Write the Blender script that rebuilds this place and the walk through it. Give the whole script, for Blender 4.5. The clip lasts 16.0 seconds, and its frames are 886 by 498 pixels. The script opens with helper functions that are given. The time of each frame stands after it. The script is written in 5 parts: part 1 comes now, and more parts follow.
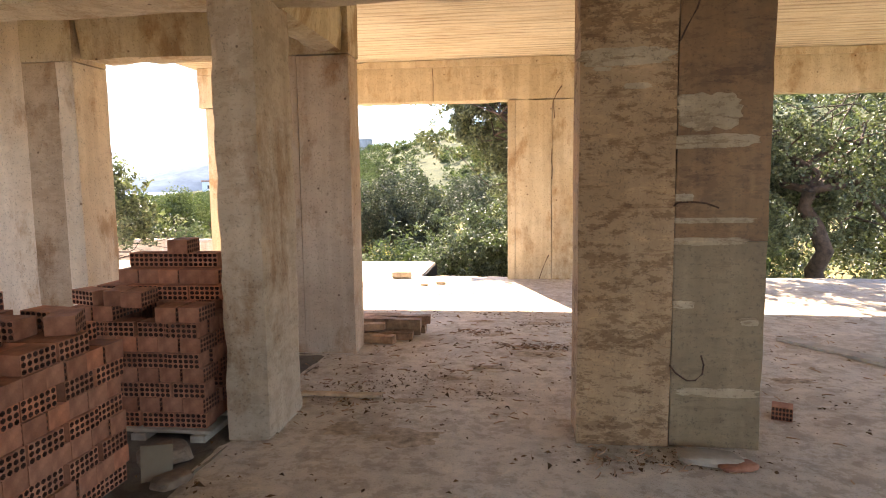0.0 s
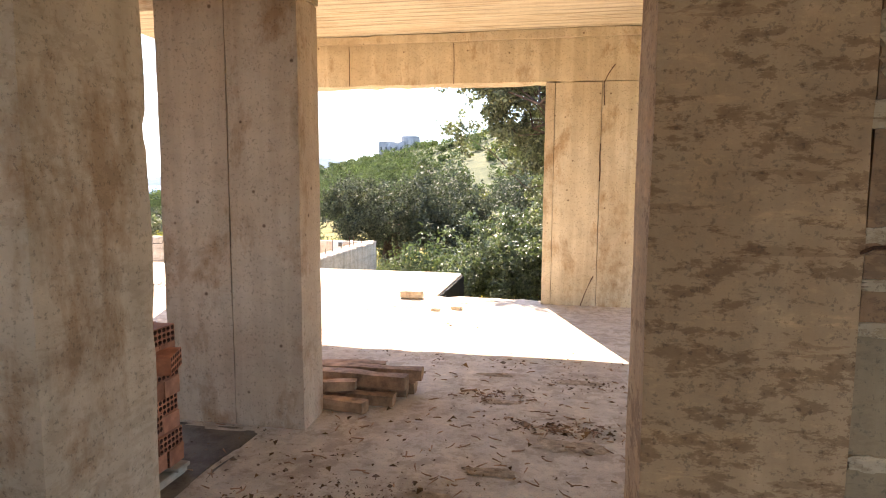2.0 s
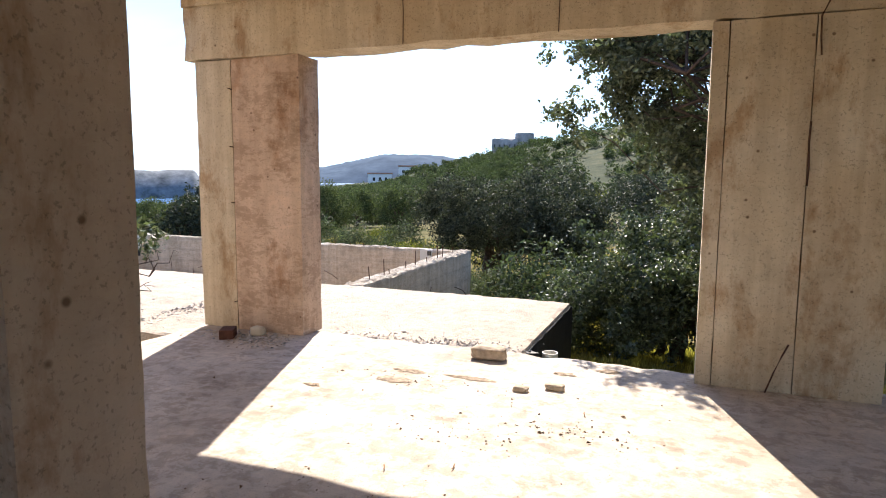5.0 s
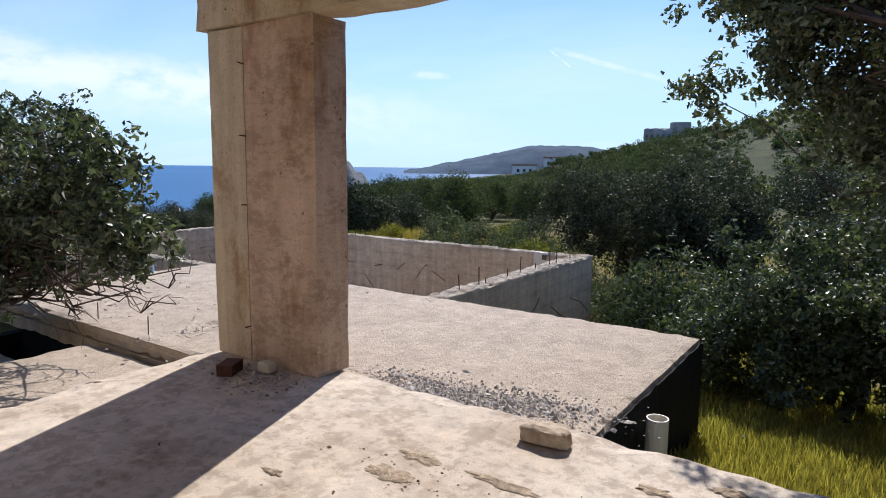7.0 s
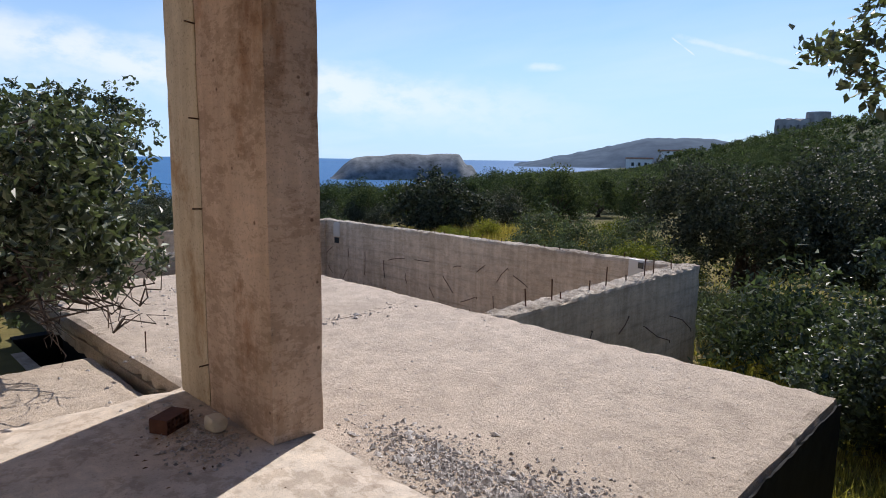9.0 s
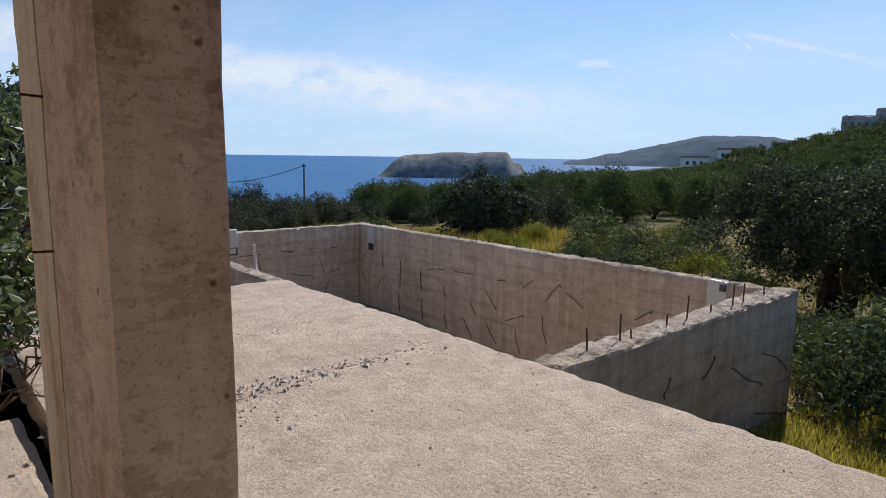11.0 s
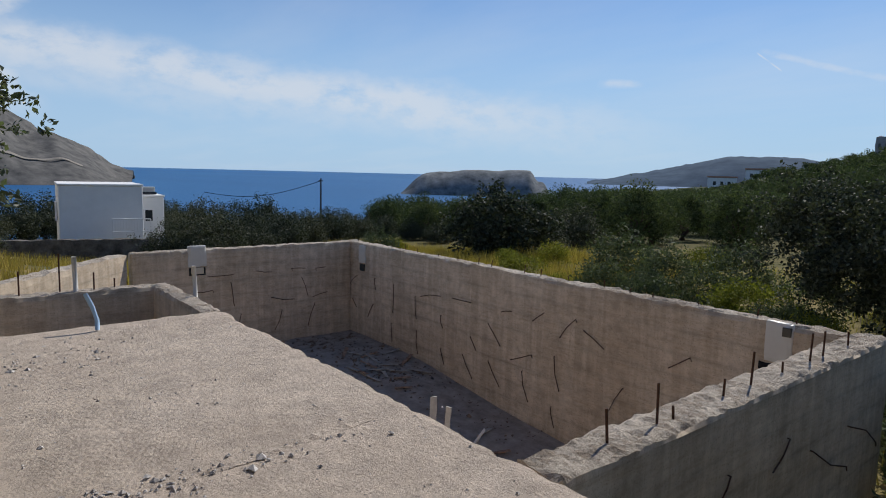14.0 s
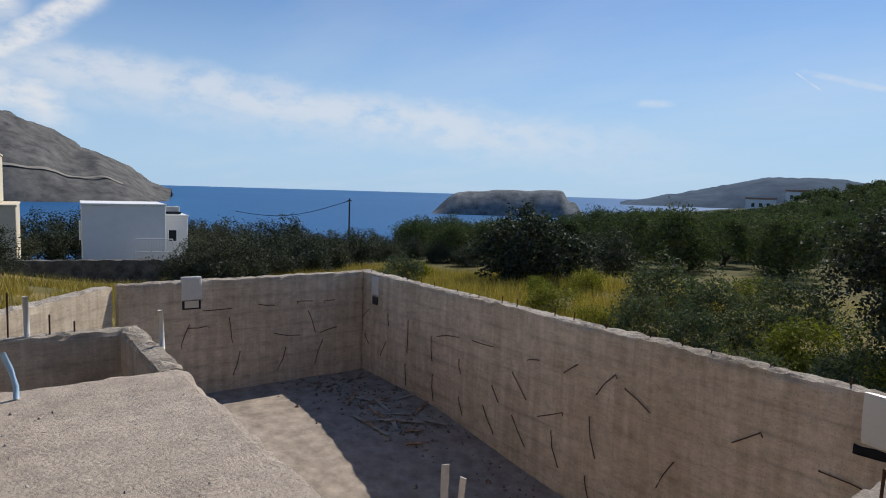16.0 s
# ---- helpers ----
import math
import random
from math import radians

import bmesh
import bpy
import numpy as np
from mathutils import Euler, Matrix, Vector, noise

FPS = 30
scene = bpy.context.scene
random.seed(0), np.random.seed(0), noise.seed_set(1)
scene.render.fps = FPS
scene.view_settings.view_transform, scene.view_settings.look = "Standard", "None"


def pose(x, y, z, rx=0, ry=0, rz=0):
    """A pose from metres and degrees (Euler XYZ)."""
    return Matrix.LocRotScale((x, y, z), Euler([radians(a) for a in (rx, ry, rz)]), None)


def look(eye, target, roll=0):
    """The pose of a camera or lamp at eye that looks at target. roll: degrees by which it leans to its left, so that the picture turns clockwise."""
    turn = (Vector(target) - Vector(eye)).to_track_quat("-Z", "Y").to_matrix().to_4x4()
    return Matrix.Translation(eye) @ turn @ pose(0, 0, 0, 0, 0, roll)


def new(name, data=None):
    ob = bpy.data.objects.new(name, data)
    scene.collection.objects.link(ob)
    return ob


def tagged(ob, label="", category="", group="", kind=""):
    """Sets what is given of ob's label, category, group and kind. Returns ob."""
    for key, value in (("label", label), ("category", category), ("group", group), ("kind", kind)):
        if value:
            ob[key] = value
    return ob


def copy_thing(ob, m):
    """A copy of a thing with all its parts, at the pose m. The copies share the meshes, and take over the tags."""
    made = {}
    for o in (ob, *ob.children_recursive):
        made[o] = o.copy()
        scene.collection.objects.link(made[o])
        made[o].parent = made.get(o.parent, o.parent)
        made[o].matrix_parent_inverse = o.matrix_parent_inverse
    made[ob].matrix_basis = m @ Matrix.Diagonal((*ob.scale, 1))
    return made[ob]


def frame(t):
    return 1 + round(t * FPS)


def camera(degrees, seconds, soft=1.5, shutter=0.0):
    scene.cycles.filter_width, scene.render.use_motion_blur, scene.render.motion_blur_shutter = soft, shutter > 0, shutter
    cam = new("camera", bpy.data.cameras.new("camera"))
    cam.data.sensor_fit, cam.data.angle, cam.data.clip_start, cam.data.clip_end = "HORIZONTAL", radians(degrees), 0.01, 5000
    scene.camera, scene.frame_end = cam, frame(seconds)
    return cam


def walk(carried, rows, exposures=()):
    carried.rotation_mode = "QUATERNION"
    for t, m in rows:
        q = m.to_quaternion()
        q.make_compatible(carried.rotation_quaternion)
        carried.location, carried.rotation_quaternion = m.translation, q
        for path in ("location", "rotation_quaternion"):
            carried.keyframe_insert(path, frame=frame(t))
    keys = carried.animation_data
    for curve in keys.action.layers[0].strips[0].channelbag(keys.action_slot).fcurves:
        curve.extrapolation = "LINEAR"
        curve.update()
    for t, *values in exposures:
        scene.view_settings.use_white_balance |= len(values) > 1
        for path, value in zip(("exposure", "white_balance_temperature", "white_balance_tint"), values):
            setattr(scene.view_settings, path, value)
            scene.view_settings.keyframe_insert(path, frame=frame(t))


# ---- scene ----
cam = camera(70.1, 16.0, soft=1.0)
PATH = [
    (0, (1.655, -0.077, 1.465), (1.408, 1.896, 1.249), -0.7),
    (0.5, (1.66, 0.352, 1.479), (1.385, 2.322, 1.269), -0.7),
    (1, (1.705, 0.78, 1.472), (1.387, 2.743, 1.265), -0.2),
    (1.5, (1.778, 1.234, 1.482), (1.418, 3.19, 1.27), 0.3),
    (2, (1.757, 1.69, 1.49), (1.368, 3.639, 1.269), 0.3),
    (2.5, (1.734, 2.16, 1.472), (1.291, 4.097, 1.245), 0.7),
    (3, (1.708, 2.595, 1.48), (1.202, 4.517, 1.255), 0.8),
    (3.5, (1.587, 3.031, 1.493), (1.037, 4.941, 1.274), 0.8),
    (4, (1.497, 3.469, 1.493), (0.876, 5.357, 1.274), 0.5),
    (6.5, (1.3, 5.646, 1.571), (0.315, 7.367, 1.314), 0.7),
    (7, (1.31, 6.096, 1.568), (0.184, 7.729, 1.307), 0.6),
    (7.5, (1.238, 6.468, 1.552), (0.048, 8.053, 1.279), 0.5),
    (8, (1.142, 6.833, 1.581), (-0.121, 8.358, 1.298), 0.6),
    (8.5, (1.067, 7.247, 1.588), (-0.271, 8.706, 1.307), 0.8),
    (9, (0.937, 7.601, 1.572), (-0.45, 9.013, 1.286), 0.7),
    (11.5, (-0.52, 9.2, 1.606), (-2.019, 10.492, 1.315), 0.9),
    (12, (-0.808, 9.528, 1.595), (-2.314, 10.813, 1.312), 1.0),
    (12.5, (-1.024, 9.793, 1.577), (-2.538, 11.073, 1.317), 1.1),
    (13, (-1.112, 10.043, 1.456), (-2.635, 11.317, 1.215), 1.2),
    (13.5, (-1.221, 10.311, 1.41), (-2.753, 11.575, 1.174), 1.3),
    (14, (-1.432, 10.591, 1.419), (-2.972, 11.845, 1.179), 1.4),
    (14.5, (-1.638, 10.914, 1.398), (-3.194, 12.148, 1.16), 1.3),
    (15, (-1.87, 11.213, 1.41), (-3.444, 12.428, 1.19), 1.4),
    (15.5, (-2.171, 11.428, 1.479), (-3.763, 12.624, 1.288), 1.4),
    (16, (-2.422, 11.641, 1.529), (-4.027, 12.82, 1.347), 1.7),
]
walk(cam, [(t, look(eye, target, roll)) for t, eye, target, roll in PATH],
     [(0, 2.95, 8200, 18), (2.5, 2.82, 7800, 16), (4.2, 1.95, 7100, 14), (6.3, 0.55, 6300, 12.5), (9.2, 0.22, 6400, 13.5), (11.5, 0.03, 6560, 12), (12.5, -0.08, 6560, 11.5), (13, -0.28, 6500, 10.5), (13.5, -0.32, 6450, 10), (14.5, -0.2, 6450, 10), (15.5, -0.18, 6500, 10), (16, -0.2, 6500, 10)])
# ---- world and light ----
SUN_AZ, SUN_EL = radians(19.3), radians(43.0)   # azimuth to the left of +y
world = bpy.data.worlds.new("world")
scene.world = world
world.use_nodes = True


def sky_nodes():
    nt = world.node_tree
    nt.nodes.clear()
    out = nt.nodes.new("ShaderNodeOutputWorld")
    bg = nt.nodes.new("ShaderNodeBackground")
    sky = nt.nodes.new("ShaderNodeTexSky")
    sky.sky_type = "NISHITA"
    sky.sun_disc = False
    sky.sun_elevation = SUN_EL
    sky.sun_rotation = -SUN_AZ
    sky.air_density, sky.dust_density, sky.ozone_density = 1.0, 0.2, 3.0
    bg.inputs["Strength"].default_value = 0.085
    # thin high clouds: noise on a flat layer above
    tc = nt.nodes.new("ShaderNodeTexCoord")
    sep = nt.nodes.new("ShaderNodeSeparateXYZ")
    nt.links.new(tc.outputs["Generated"], sep.inputs[0])
    addz = nt.nodes.new("ShaderNodeMath")
    addz.operation = "ADD"
    addz.inputs[1].default_value = 0.12
    nt.links.new(sep.outputs["Z"], addz.inputs[0])
    comb = nt.nodes.new("ShaderNodeCombineXYZ")
    for i, ax in enumerate("XY"):
        dv = nt.nodes.new("ShaderNodeMath")
        dv.operation = "DIVIDE"
        nt.links.new(sep.outputs[ax], dv.inputs[0])
        nt.links.new(addz.outputs[0], dv.inputs[1])
        nt.links.new(dv.outputs[0], comb.inputs[i])
    mp = nt.nodes.new("ShaderNodeMapping")
    mp.inputs["Rotation"].default_value = (0, 0, radians(50))
    mp.inputs["Scale"].default_value = (0.45, 1.0, 1)
    mp.inputs["Location"].default_value = (0.4, 0.3, 0)
    nt.links.new(comb.outputs[0], mp.inputs["Vector"])
    nz = nt.nodes.new("ShaderNodeTexNoise")
    nz.inputs["Scale"].default_value = 0.85
    nz.inputs["Detail"].default_value = 7
    nz.inputs["Roughness"].default_value = 0.55
    nt.links.new(mp.outputs[0], nz.inputs["Vector"])
    rp = nt.nodes.new("ShaderNodeValToRGB")
    rp.color_ramp.elements[0].position = 0.47
    rp.color_ramp.elements[1].position = 0.80
    rp.color_ramp.elements[1].color = (0.22, 0.22, 0.22, 1)
    nt.links.new(nz.outputs["Fac"], rp.inputs["Fac"])

    def op(kind, *args):
        n = nt.nodes.new("ShaderNodeMath")
        n.operation = kind
        for i, a in enumerate(args):
            if isinstance(a, (int, float)):
                n.inputs[i].default_value = a
            else:
                nt.links.new(a, n.inputs[i])
        return n.outputs[0]

    def step(v, a, b):
        n = nt.nodes.new("ShaderNodeMapRange")
        n.interpolation_type = "SMOOTHSTEP"
        n.inputs["From Min"].default_value, n.inputs["From Max"].default_value = a, b
        nt.links.new(v, n.inputs["Value"])
        return n.outputs["Result"]

    # cloud banks by azimuth (to the left of +y) and elevation, in degrees
    azi = op("MULTIPLY", op("ARCTAN2", op("MULTIPLY", sep.outputs["X"], -1.0), sep.outputs["Y"]), 57.2958)
    ele = op("MULTIPLY", op("ARCSINE", sep.outputs["Z"]), 57.2958)
    flat = nt.nodes.new("ShaderNodeCombineXYZ")
    nt.links.new(op("MULTIPLY", azi, 0.55), flat.inputs[0])
    nt.links.new(ele, flat.inputs[1])

    def wisps(scale, seed, detail=8):
        n = nt.nodes.new("ShaderNodeTexNoise")
        n.inputs["Scale"].default_value, n.inputs["Detail"].default_value, n.inputs["Roughness"].default_value = scale, detail, 0.58
        sh = nt.nodes.new("ShaderNodeVectorMath")
        sh.inputs[1].default_value = (seed, seed * 0.7, seed)
        nt.links.new(flat.outputs[0], sh.inputs[0])
        nt.links.new(sh.outputs[0], n.inputs["Vector"])
        return n.outputs["Fac"]

    def bank(az0, el0, slope, width, lo, hi, amp, ragged, seed, scale=0.35):
        line = op("ADD", op("MULTIPLY", op("SUBTRACT", azi, az0), slope), el0)
        d = op("SUBTRACT", ele, line)
        d = op("ADD", d, op("MULTIPLY", op("SUBTRACT", wisps(scale, seed), 0.5), ragged))
        body = op("SUBTRACT", 1.0, step(op("ABSOLUTE", d), 0.1 * width, width))
        ends = op("MULTIPLY", step(azi, lo[0], lo[1]), op("SUBTRACT", 1.0, step(azi, hi[0], hi[1])))
        tex = step(wisps(scale * 2.2, seed + 9), 0.15, 0.6)
        return op("MULTIPLY", op("MULTIPLY", op("MULTIPLY", body, ends), amp), tex)

    cloud = op("MAXIMUM", bank(38, 4.2, 0.10, 2.9, (22, 58), (84, 96), 0.62, 3.6, 3.0), bank(60, 5.4, 0.09, 3.0, (22, 50), (80, 92), 0.32, 3.0, 17.0))
    for q in ((85, 12.0, -0.75, 2.0, (80.5, 83), (90, 96), 0.95, 2.6, 5.0), (90, 6.8, 0.25, 2.6, (82, 86.5), (97, 104), 0.9, 3.2, 8.0), (92, 13.0, 0.0, 2.4, (86, 88.5), (97, 105), 0.9, 3.5, 12.0),
              (25.5, 10.0, 0.8, 0.14, (23.4, 23.9), (25.2, 25.6), 0.7, 0.15, 21.0), (25, 10.0, 0.3, 0.5, (12, 19), (24, 26), 0.4, 0.6, 25.0), (36, 7.8, 0.05, 0.5, (33.5, 35), (36.5, 38), 0.4, 0.7, 30.0)):
        cloud = op("MAXIMUM", cloud, bank(*q))
    cover = op("MAXIMUM", rp.outputs["Color"], cloud)
    mix = nt.nodes.new("ShaderNodeMix")
    mix.data_type = "RGBA"
    nt.links.new(cover, mix.inputs["Factor"])
    tint = nt.nodes.new("ShaderNodeMix")
    tint.data_type, tint.blend_type = "RGBA", "MULTIPLY"
    tint.inputs["Factor"].default_value = 1.0
    nt.links.new(sky.outputs["Color"], tint.inputs["A"])
    tint.inputs["B"].default_value = (0.74, 0.98, 1.27, 1)
    mix.inputs["B"].default_value = (10.2, 10.4, 10.8, 1)
    # pale sea haze along the horizon
    hz = nt.nodes.new("ShaderNodeMapRange")
    hz.interpolation_type = "SMOOTHERSTEP"
    for k, v in (("From Min", -0.02), ("From Max", 0.42), ("To Min", 0.85), ("To Max", 0.0)):
        hz.inputs[k].default_value = v
    nt.links.new(sep.outputs["Z"], hz.inputs["Value"])
    mix2 = nt.nodes.new("ShaderNodeMix")
    mix2.data_type = "RGBA"
    nt.links.new(hz.outputs["Result"], mix2.inputs["Factor"])
    nt.links.new(tint.outputs["Result"], mix2.inputs["A"])
    nt.links.new(mix2.outputs["Result"], mix.inputs["A"])
    mix2.inputs["B"].default_value = (5.7, 8.2, 11.2, 1)
    nt.links.new(mix.outputs["Result"], bg.inputs["Color"])
    nt.links.new(bg.outputs[0], out.inputs["Surface"])


sky_nodes()
sun = new("sun", bpy.data.lights.new("sun", "SUN"))
sun.data.energy, sun.data.angle, sun.data.color = 4.8, radians(0.53), (1.0, 0.94, 0.86)
sun_way = Vector((-math.sin(SUN_AZ) * math.cos(SUN_EL), math.cos(SUN_AZ) * math.cos(SUN_EL), math.sin(SUN_EL)))
sun.matrix_world = look(sun_way * 50, (0, 0, 0))


# ---- materials ----
def mat_new(name):
    m = bpy.data.materials.new(name)
    m.use_nodes = True
    nt = m.node_tree
    b = nt.nodes["Principled BSDF"]
    return m, nt, b


def coords(nt, scale=(1, 1, 1), rot=(0, 0, 0), kind="Object"):
    tc = nt.nodes.new("ShaderNodeTexCoord")
    mp = nt.nodes.new("ShaderNodeMapping")
    mp.inputs["Scale"].default_value = scale
    mp.inputs["Rotation"].default_value = rot
    nt.links.new(tc.outputs[kind], mp.inputs["Vector"])
    return mp.outputs[0]


def noise_tex(nt, vec, scale, detail=5, rough=0.55, dist=0.0):
    n = nt.nodes.new("ShaderNodeTexNoise")
    n.inputs["Scale"].default_value, n.inputs["Detail"].default_value = scale, detail
    n.inputs["Roughness"].default_value, n.inputs["Distortion"].default_value = rough, dist
    nt.links.new(vec, n.inputs["Vector"])
    return n.outputs["Fac"]


def ramp(nt, fac, stops):
    r = nt.nodes.new("ShaderNodeValToRGB")
    while len(r.color_ramp.elements) < len(stops):
        r.color_ramp.elements.new(0.5)
    for e, (p, c) in zip(r.color_ramp.elements, stops):
        e.position = p
        e.color = (*c, 1) if len(c) == 3 else c
    nt.links.new(fac, r.inputs["Fac"])
    return r.outputs["Color"]


def mixc(nt, fac, a, b, blend="MIX"):
    m = nt.nodes.new("ShaderNodeMix")
    m.data_type, m.blend_type = "RGBA", blend
    for sock, v in ((m.inputs["Factor"], fac), (m.inputs["A"], a), (m.inputs["B"], b)):
        if isinstance(v, (int, float)):
            sock.default_value = v
        elif isinstance(v, tuple):
            sock.default_value = (*v, 1) if len(v) == 3 else v
        else:
            nt.links.new(v, sock)
    return m.outputs["Result"]


def bump(nt, b, height, strength=0.3, distance=0.01):
    bp = nt.nodes.new("ShaderNodeBump")
    bp.inputs["Strength"].default_value, bp.inputs["Distance"].default_value = strength, distance
    nt.links.new(height, bp.inputs["Height"])
    nt.links.new(bp.outputs[0], b.inputs["Normal"])
    return bp


G = lambda v: (v, v, v)


def concrete(name, base, dark, light, stain=0.5, patches=0.0, rough=0.85, streak=0.3, boards=None, fine=60, bmp=0.35, pits=0.0, smear=0.0, bdist=0.006, speckle=0.0):
    """Cast concrete: cloudy tone, runs down the face, pores, and board marks if asked for."""
    m, nt, b = mat_new(name)
    v = coords(nt)
    big = ramp(nt, noise_tex(nt, v, 0.9, 6, 0.6, 0.4), [(0.3, dark), (0.55, base), (0.78, light)])
    col = big
    mid = ramp(nt, noise_tex(nt, v, 5.5, 8, 0.7), [(0.35, G(0.72)), (0.6, G(1.0))])
    col = mixc(nt, stain, col, mid, "MULTIPLY")
    runs = ramp(nt, noise_tex(nt, coords(nt, (7, 7, 0.5)), 1.0, 4, 0.6, 0.2), [(0.42, (0.55, 0.47, 0.38)), (0.6, G(1.0))])
    col = mixc(nt, streak, col, runs, "MULTIPLY")
    if patches:
        pn = mixc(nt, 0.42, noise_tex(nt, coords(nt, (1.0, 1.0, 2.4)), 11.0, 8, 0.75, 0.2), noise_tex(nt, coords(nt, (1.0, 1.0, 1.6)), 3.2, 5, 0.6))
        col = mixc(nt, patches, col, ramp(nt, pn, [(0.44, (0.46, 0.38, 0.3)), (0.475, (0.62, 0.54, 0.45)), (0.485, G(0.97)), (0.56, (1.03, 1.02, 1.0)), (0.595, (1.25, 1.22, 1.16))]), "MULTIPLY")
    if smear:
        sm = noise_tex(nt, coords(nt, (0.8, 0.8, 4.5)), 2.6, 8, 0.66)
        col = mixc(nt, smear, col, ramp(nt, sm, [(0.395, (0.5, 0.4, 0.3)), (0.415, G(1.0)), (0.59, G(1.0)), (0.61, (1.3, 1.26, 1.18))]), "MULTIPLY")
    pores = ramp(nt, noise_tex(nt, v, fine, 3, 0.7), [(0.34, G(0.4)), (0.43, G(1.0))])
    col = mixc(nt, 0.6, col, pores, "MULTIPLY")
    if speckle:
        col = mixc(nt, speckle, col, ramp(nt, noise_tex(nt, v, 95, 3, 0.8), [(0.36, G(0.45)), (0.47, G(0.95)), (0.62, G(1.15)), (0.7, G(1.45))]), "MULTIPLY")
    if pits:
        vo = nt.nodes.new("ShaderNodeTexVoronoi")
        vo.inputs["Scale"].default_value = pits
        nt.links.new(v, vo.inputs["Vector"])
        col = mixc(nt, 0.85, col, ramp(nt, vo.outputs["Distance"], [(0.045, (0.25, 0.18, 0.13)), (0.085, G(1.0))]), "MULTIPLY")
        rust = ramp(nt, noise_tex(nt, coords(nt, (1, 1, 0.55)), 2.3, 7, 0.72, 0.15), [(0.36, (0.58, 0.41, 0.27)), (0.47, G(1.0))])
        col = mixc(nt, 0.75, col, rust, "MULTIPLY")
    grain = noise_tex(nt, v, fine * 0.6, 8, 0.75)
    height = grain
    if boards:
        w = nt.nodes.new("ShaderNodeTexWave")
        w.wave_type, w.bands_direction, w.wave_profile = "BANDS", boards[0], "SAW"
        w.inputs["Scale"].default_value = boards[1]
        w.inputs["Distortion"].default_value, w.inputs["Detail"].default_value = 0.25, 2
        nt.links.new(v, w.inputs["Vector"])
        line = ramp(nt, w.outputs["Fac"], [(0.0, G(0.2)), (0.13, G(0.85)), (0.35, G(1.0)), (0.8, G(0.95)), (1.0, G(0.5))])
        sc = (1, 14, 14) if boards[0] == "Y" else (2, 2, 16)
        fib = ramp(nt, noise_tex(nt, coords(nt, sc), 1.6, 5, 0.7), [(0.35, (0.62, 0.5, 0.36)), (0.55, G(1.0))])
        some = ramp(nt, noise_tex(nt, coords(nt, (0.5, 2.2, 1)), 1.5, 4, 0.6), [(0.38, G(0.15)), (0.62, G(1.0))])
        line = mixc(nt, some, (1.0, 1.0, 1.0), line)
        col = mixc(nt, boards[2], col, line, "MULTIPLY")
        col = mixc(nt, boards[2] * 0.8, col, fib, "MULTIPLY")
        height = mixc(nt, 0.6, grain, line)
    nt.links.new(col, b.inputs["Base Color"])
    b.inputs["Roughness"].default_value = rough
    bump(nt, b, height, bmp, bdist)
    return m


def plain(name, base, vary=0.25, scale=8, rough=0.7, metal=0.0, bmp=0.2, second=None, dist=0.005):
    m, nt, b = mat_new(name)
    v = coords(nt)
    f = noise_tex(nt, v, scale, 7, 0.65)
    lo = tuple(c * (1 - vary) for c in base)
    hi = tuple(min(1, c * (1 + vary)) for c in (second or base))
    nt.links.new(ramp(nt, f, [(0.3, lo), (0.7, hi)]), b.inputs["Base Color"])
    b.inputs["Roughness"].default_value, b.inputs["Metallic"].default_value = rough, metal
    bump(nt, b, noise_tex(nt, v, scale * 6, 5, 0.7), bmp, dist)
    return m


M_COL = concrete("concrete_column", (0.61, 0.465, 0.35), (0.53, 0.395, 0.288), (0.65, 0.51, 0.40), 0.38, 0.1, streak=0.3, pits=6.0)
M_CORNER = concrete("concrete_corner", (0.67, 0.505, 0.38), (0.55, 0.395, 0.28), (0.71, 0.56, 0.44), 0.5, 0.42, streak=0.3, pits=6.0)
M_SLIM = concrete("concrete_column_grey", (0.51, 0.39, 0.285), (0.465, 0.35, 0.25), (0.55, 0.425, 0.315), 0.45, 0.25, streak=0.2, pits=7.0, bmp=0.5)
M_OLD = concrete("concrete_weathered", (0.43, 0.272, 0.155), (0.34, 0.207, 0.113), (0.51, 0.34, 0.207), 0.7, 0.72, streak=0.3, smear=0.45)
M_GREY = concrete("concrete_grey", (0.29, 0.2, 0.113), (0.23, 0.154, 0.083), (0.34, 0.24, 0.14), 0.6, 0.2, 0.6, 0.35, smear=0.3)
M_BROWN = concrete("concrete_brown", (0.285, 0.15, 0.064), (0.21, 0.107, 0.044), (0.345, 0.195, 0.09), 0.7, 0.45, 0.6, 0.45, smear=0.6)
M_BEAM = concrete("concrete_beam", (0.655, 0.555, 0.40), (0.58, 0.465, 0.31), (0.70, 0.61, 0.47), 0.4, 0.1, streak=0.35, pits=6)
M_CEIL = concrete("concrete_ceiling", (0.70, 0.62, 0.475), (0.62, 0.53, 0.385), (0.74, 0.67, 0.54), 0.4, streak=0.0, boards=("Y", 2.2, 0.9))
M_FLOOR = concrete("concrete_floor", (0.60, 0.52, 0.43), (0.49, 0.395, 0.305), (0.645, 0.57, 0.485), 0.9, 0.35, 0.9, 0.0, fine=110, bmp=0.6, smear=0.3)
M_SLAB = concrete("concrete_slab", (0.545, 0.45, 0.355), (0.49, 0.40, 0.31), (0.59, 0.49, 0.39), 0.9, 0.08, 0.92, 0.0, fine=45, bmp=0.9, bdist=0.024, speckle=0.55)
M_POOL = concrete("concrete_pool", (0.73, 0.615, 0.47), (0.61, 0.505, 0.375), (0.79, 0.68, 0.53), 0.8, 0.15, 0.85, 0.35, boards=("Z", 1.0, 0.38))
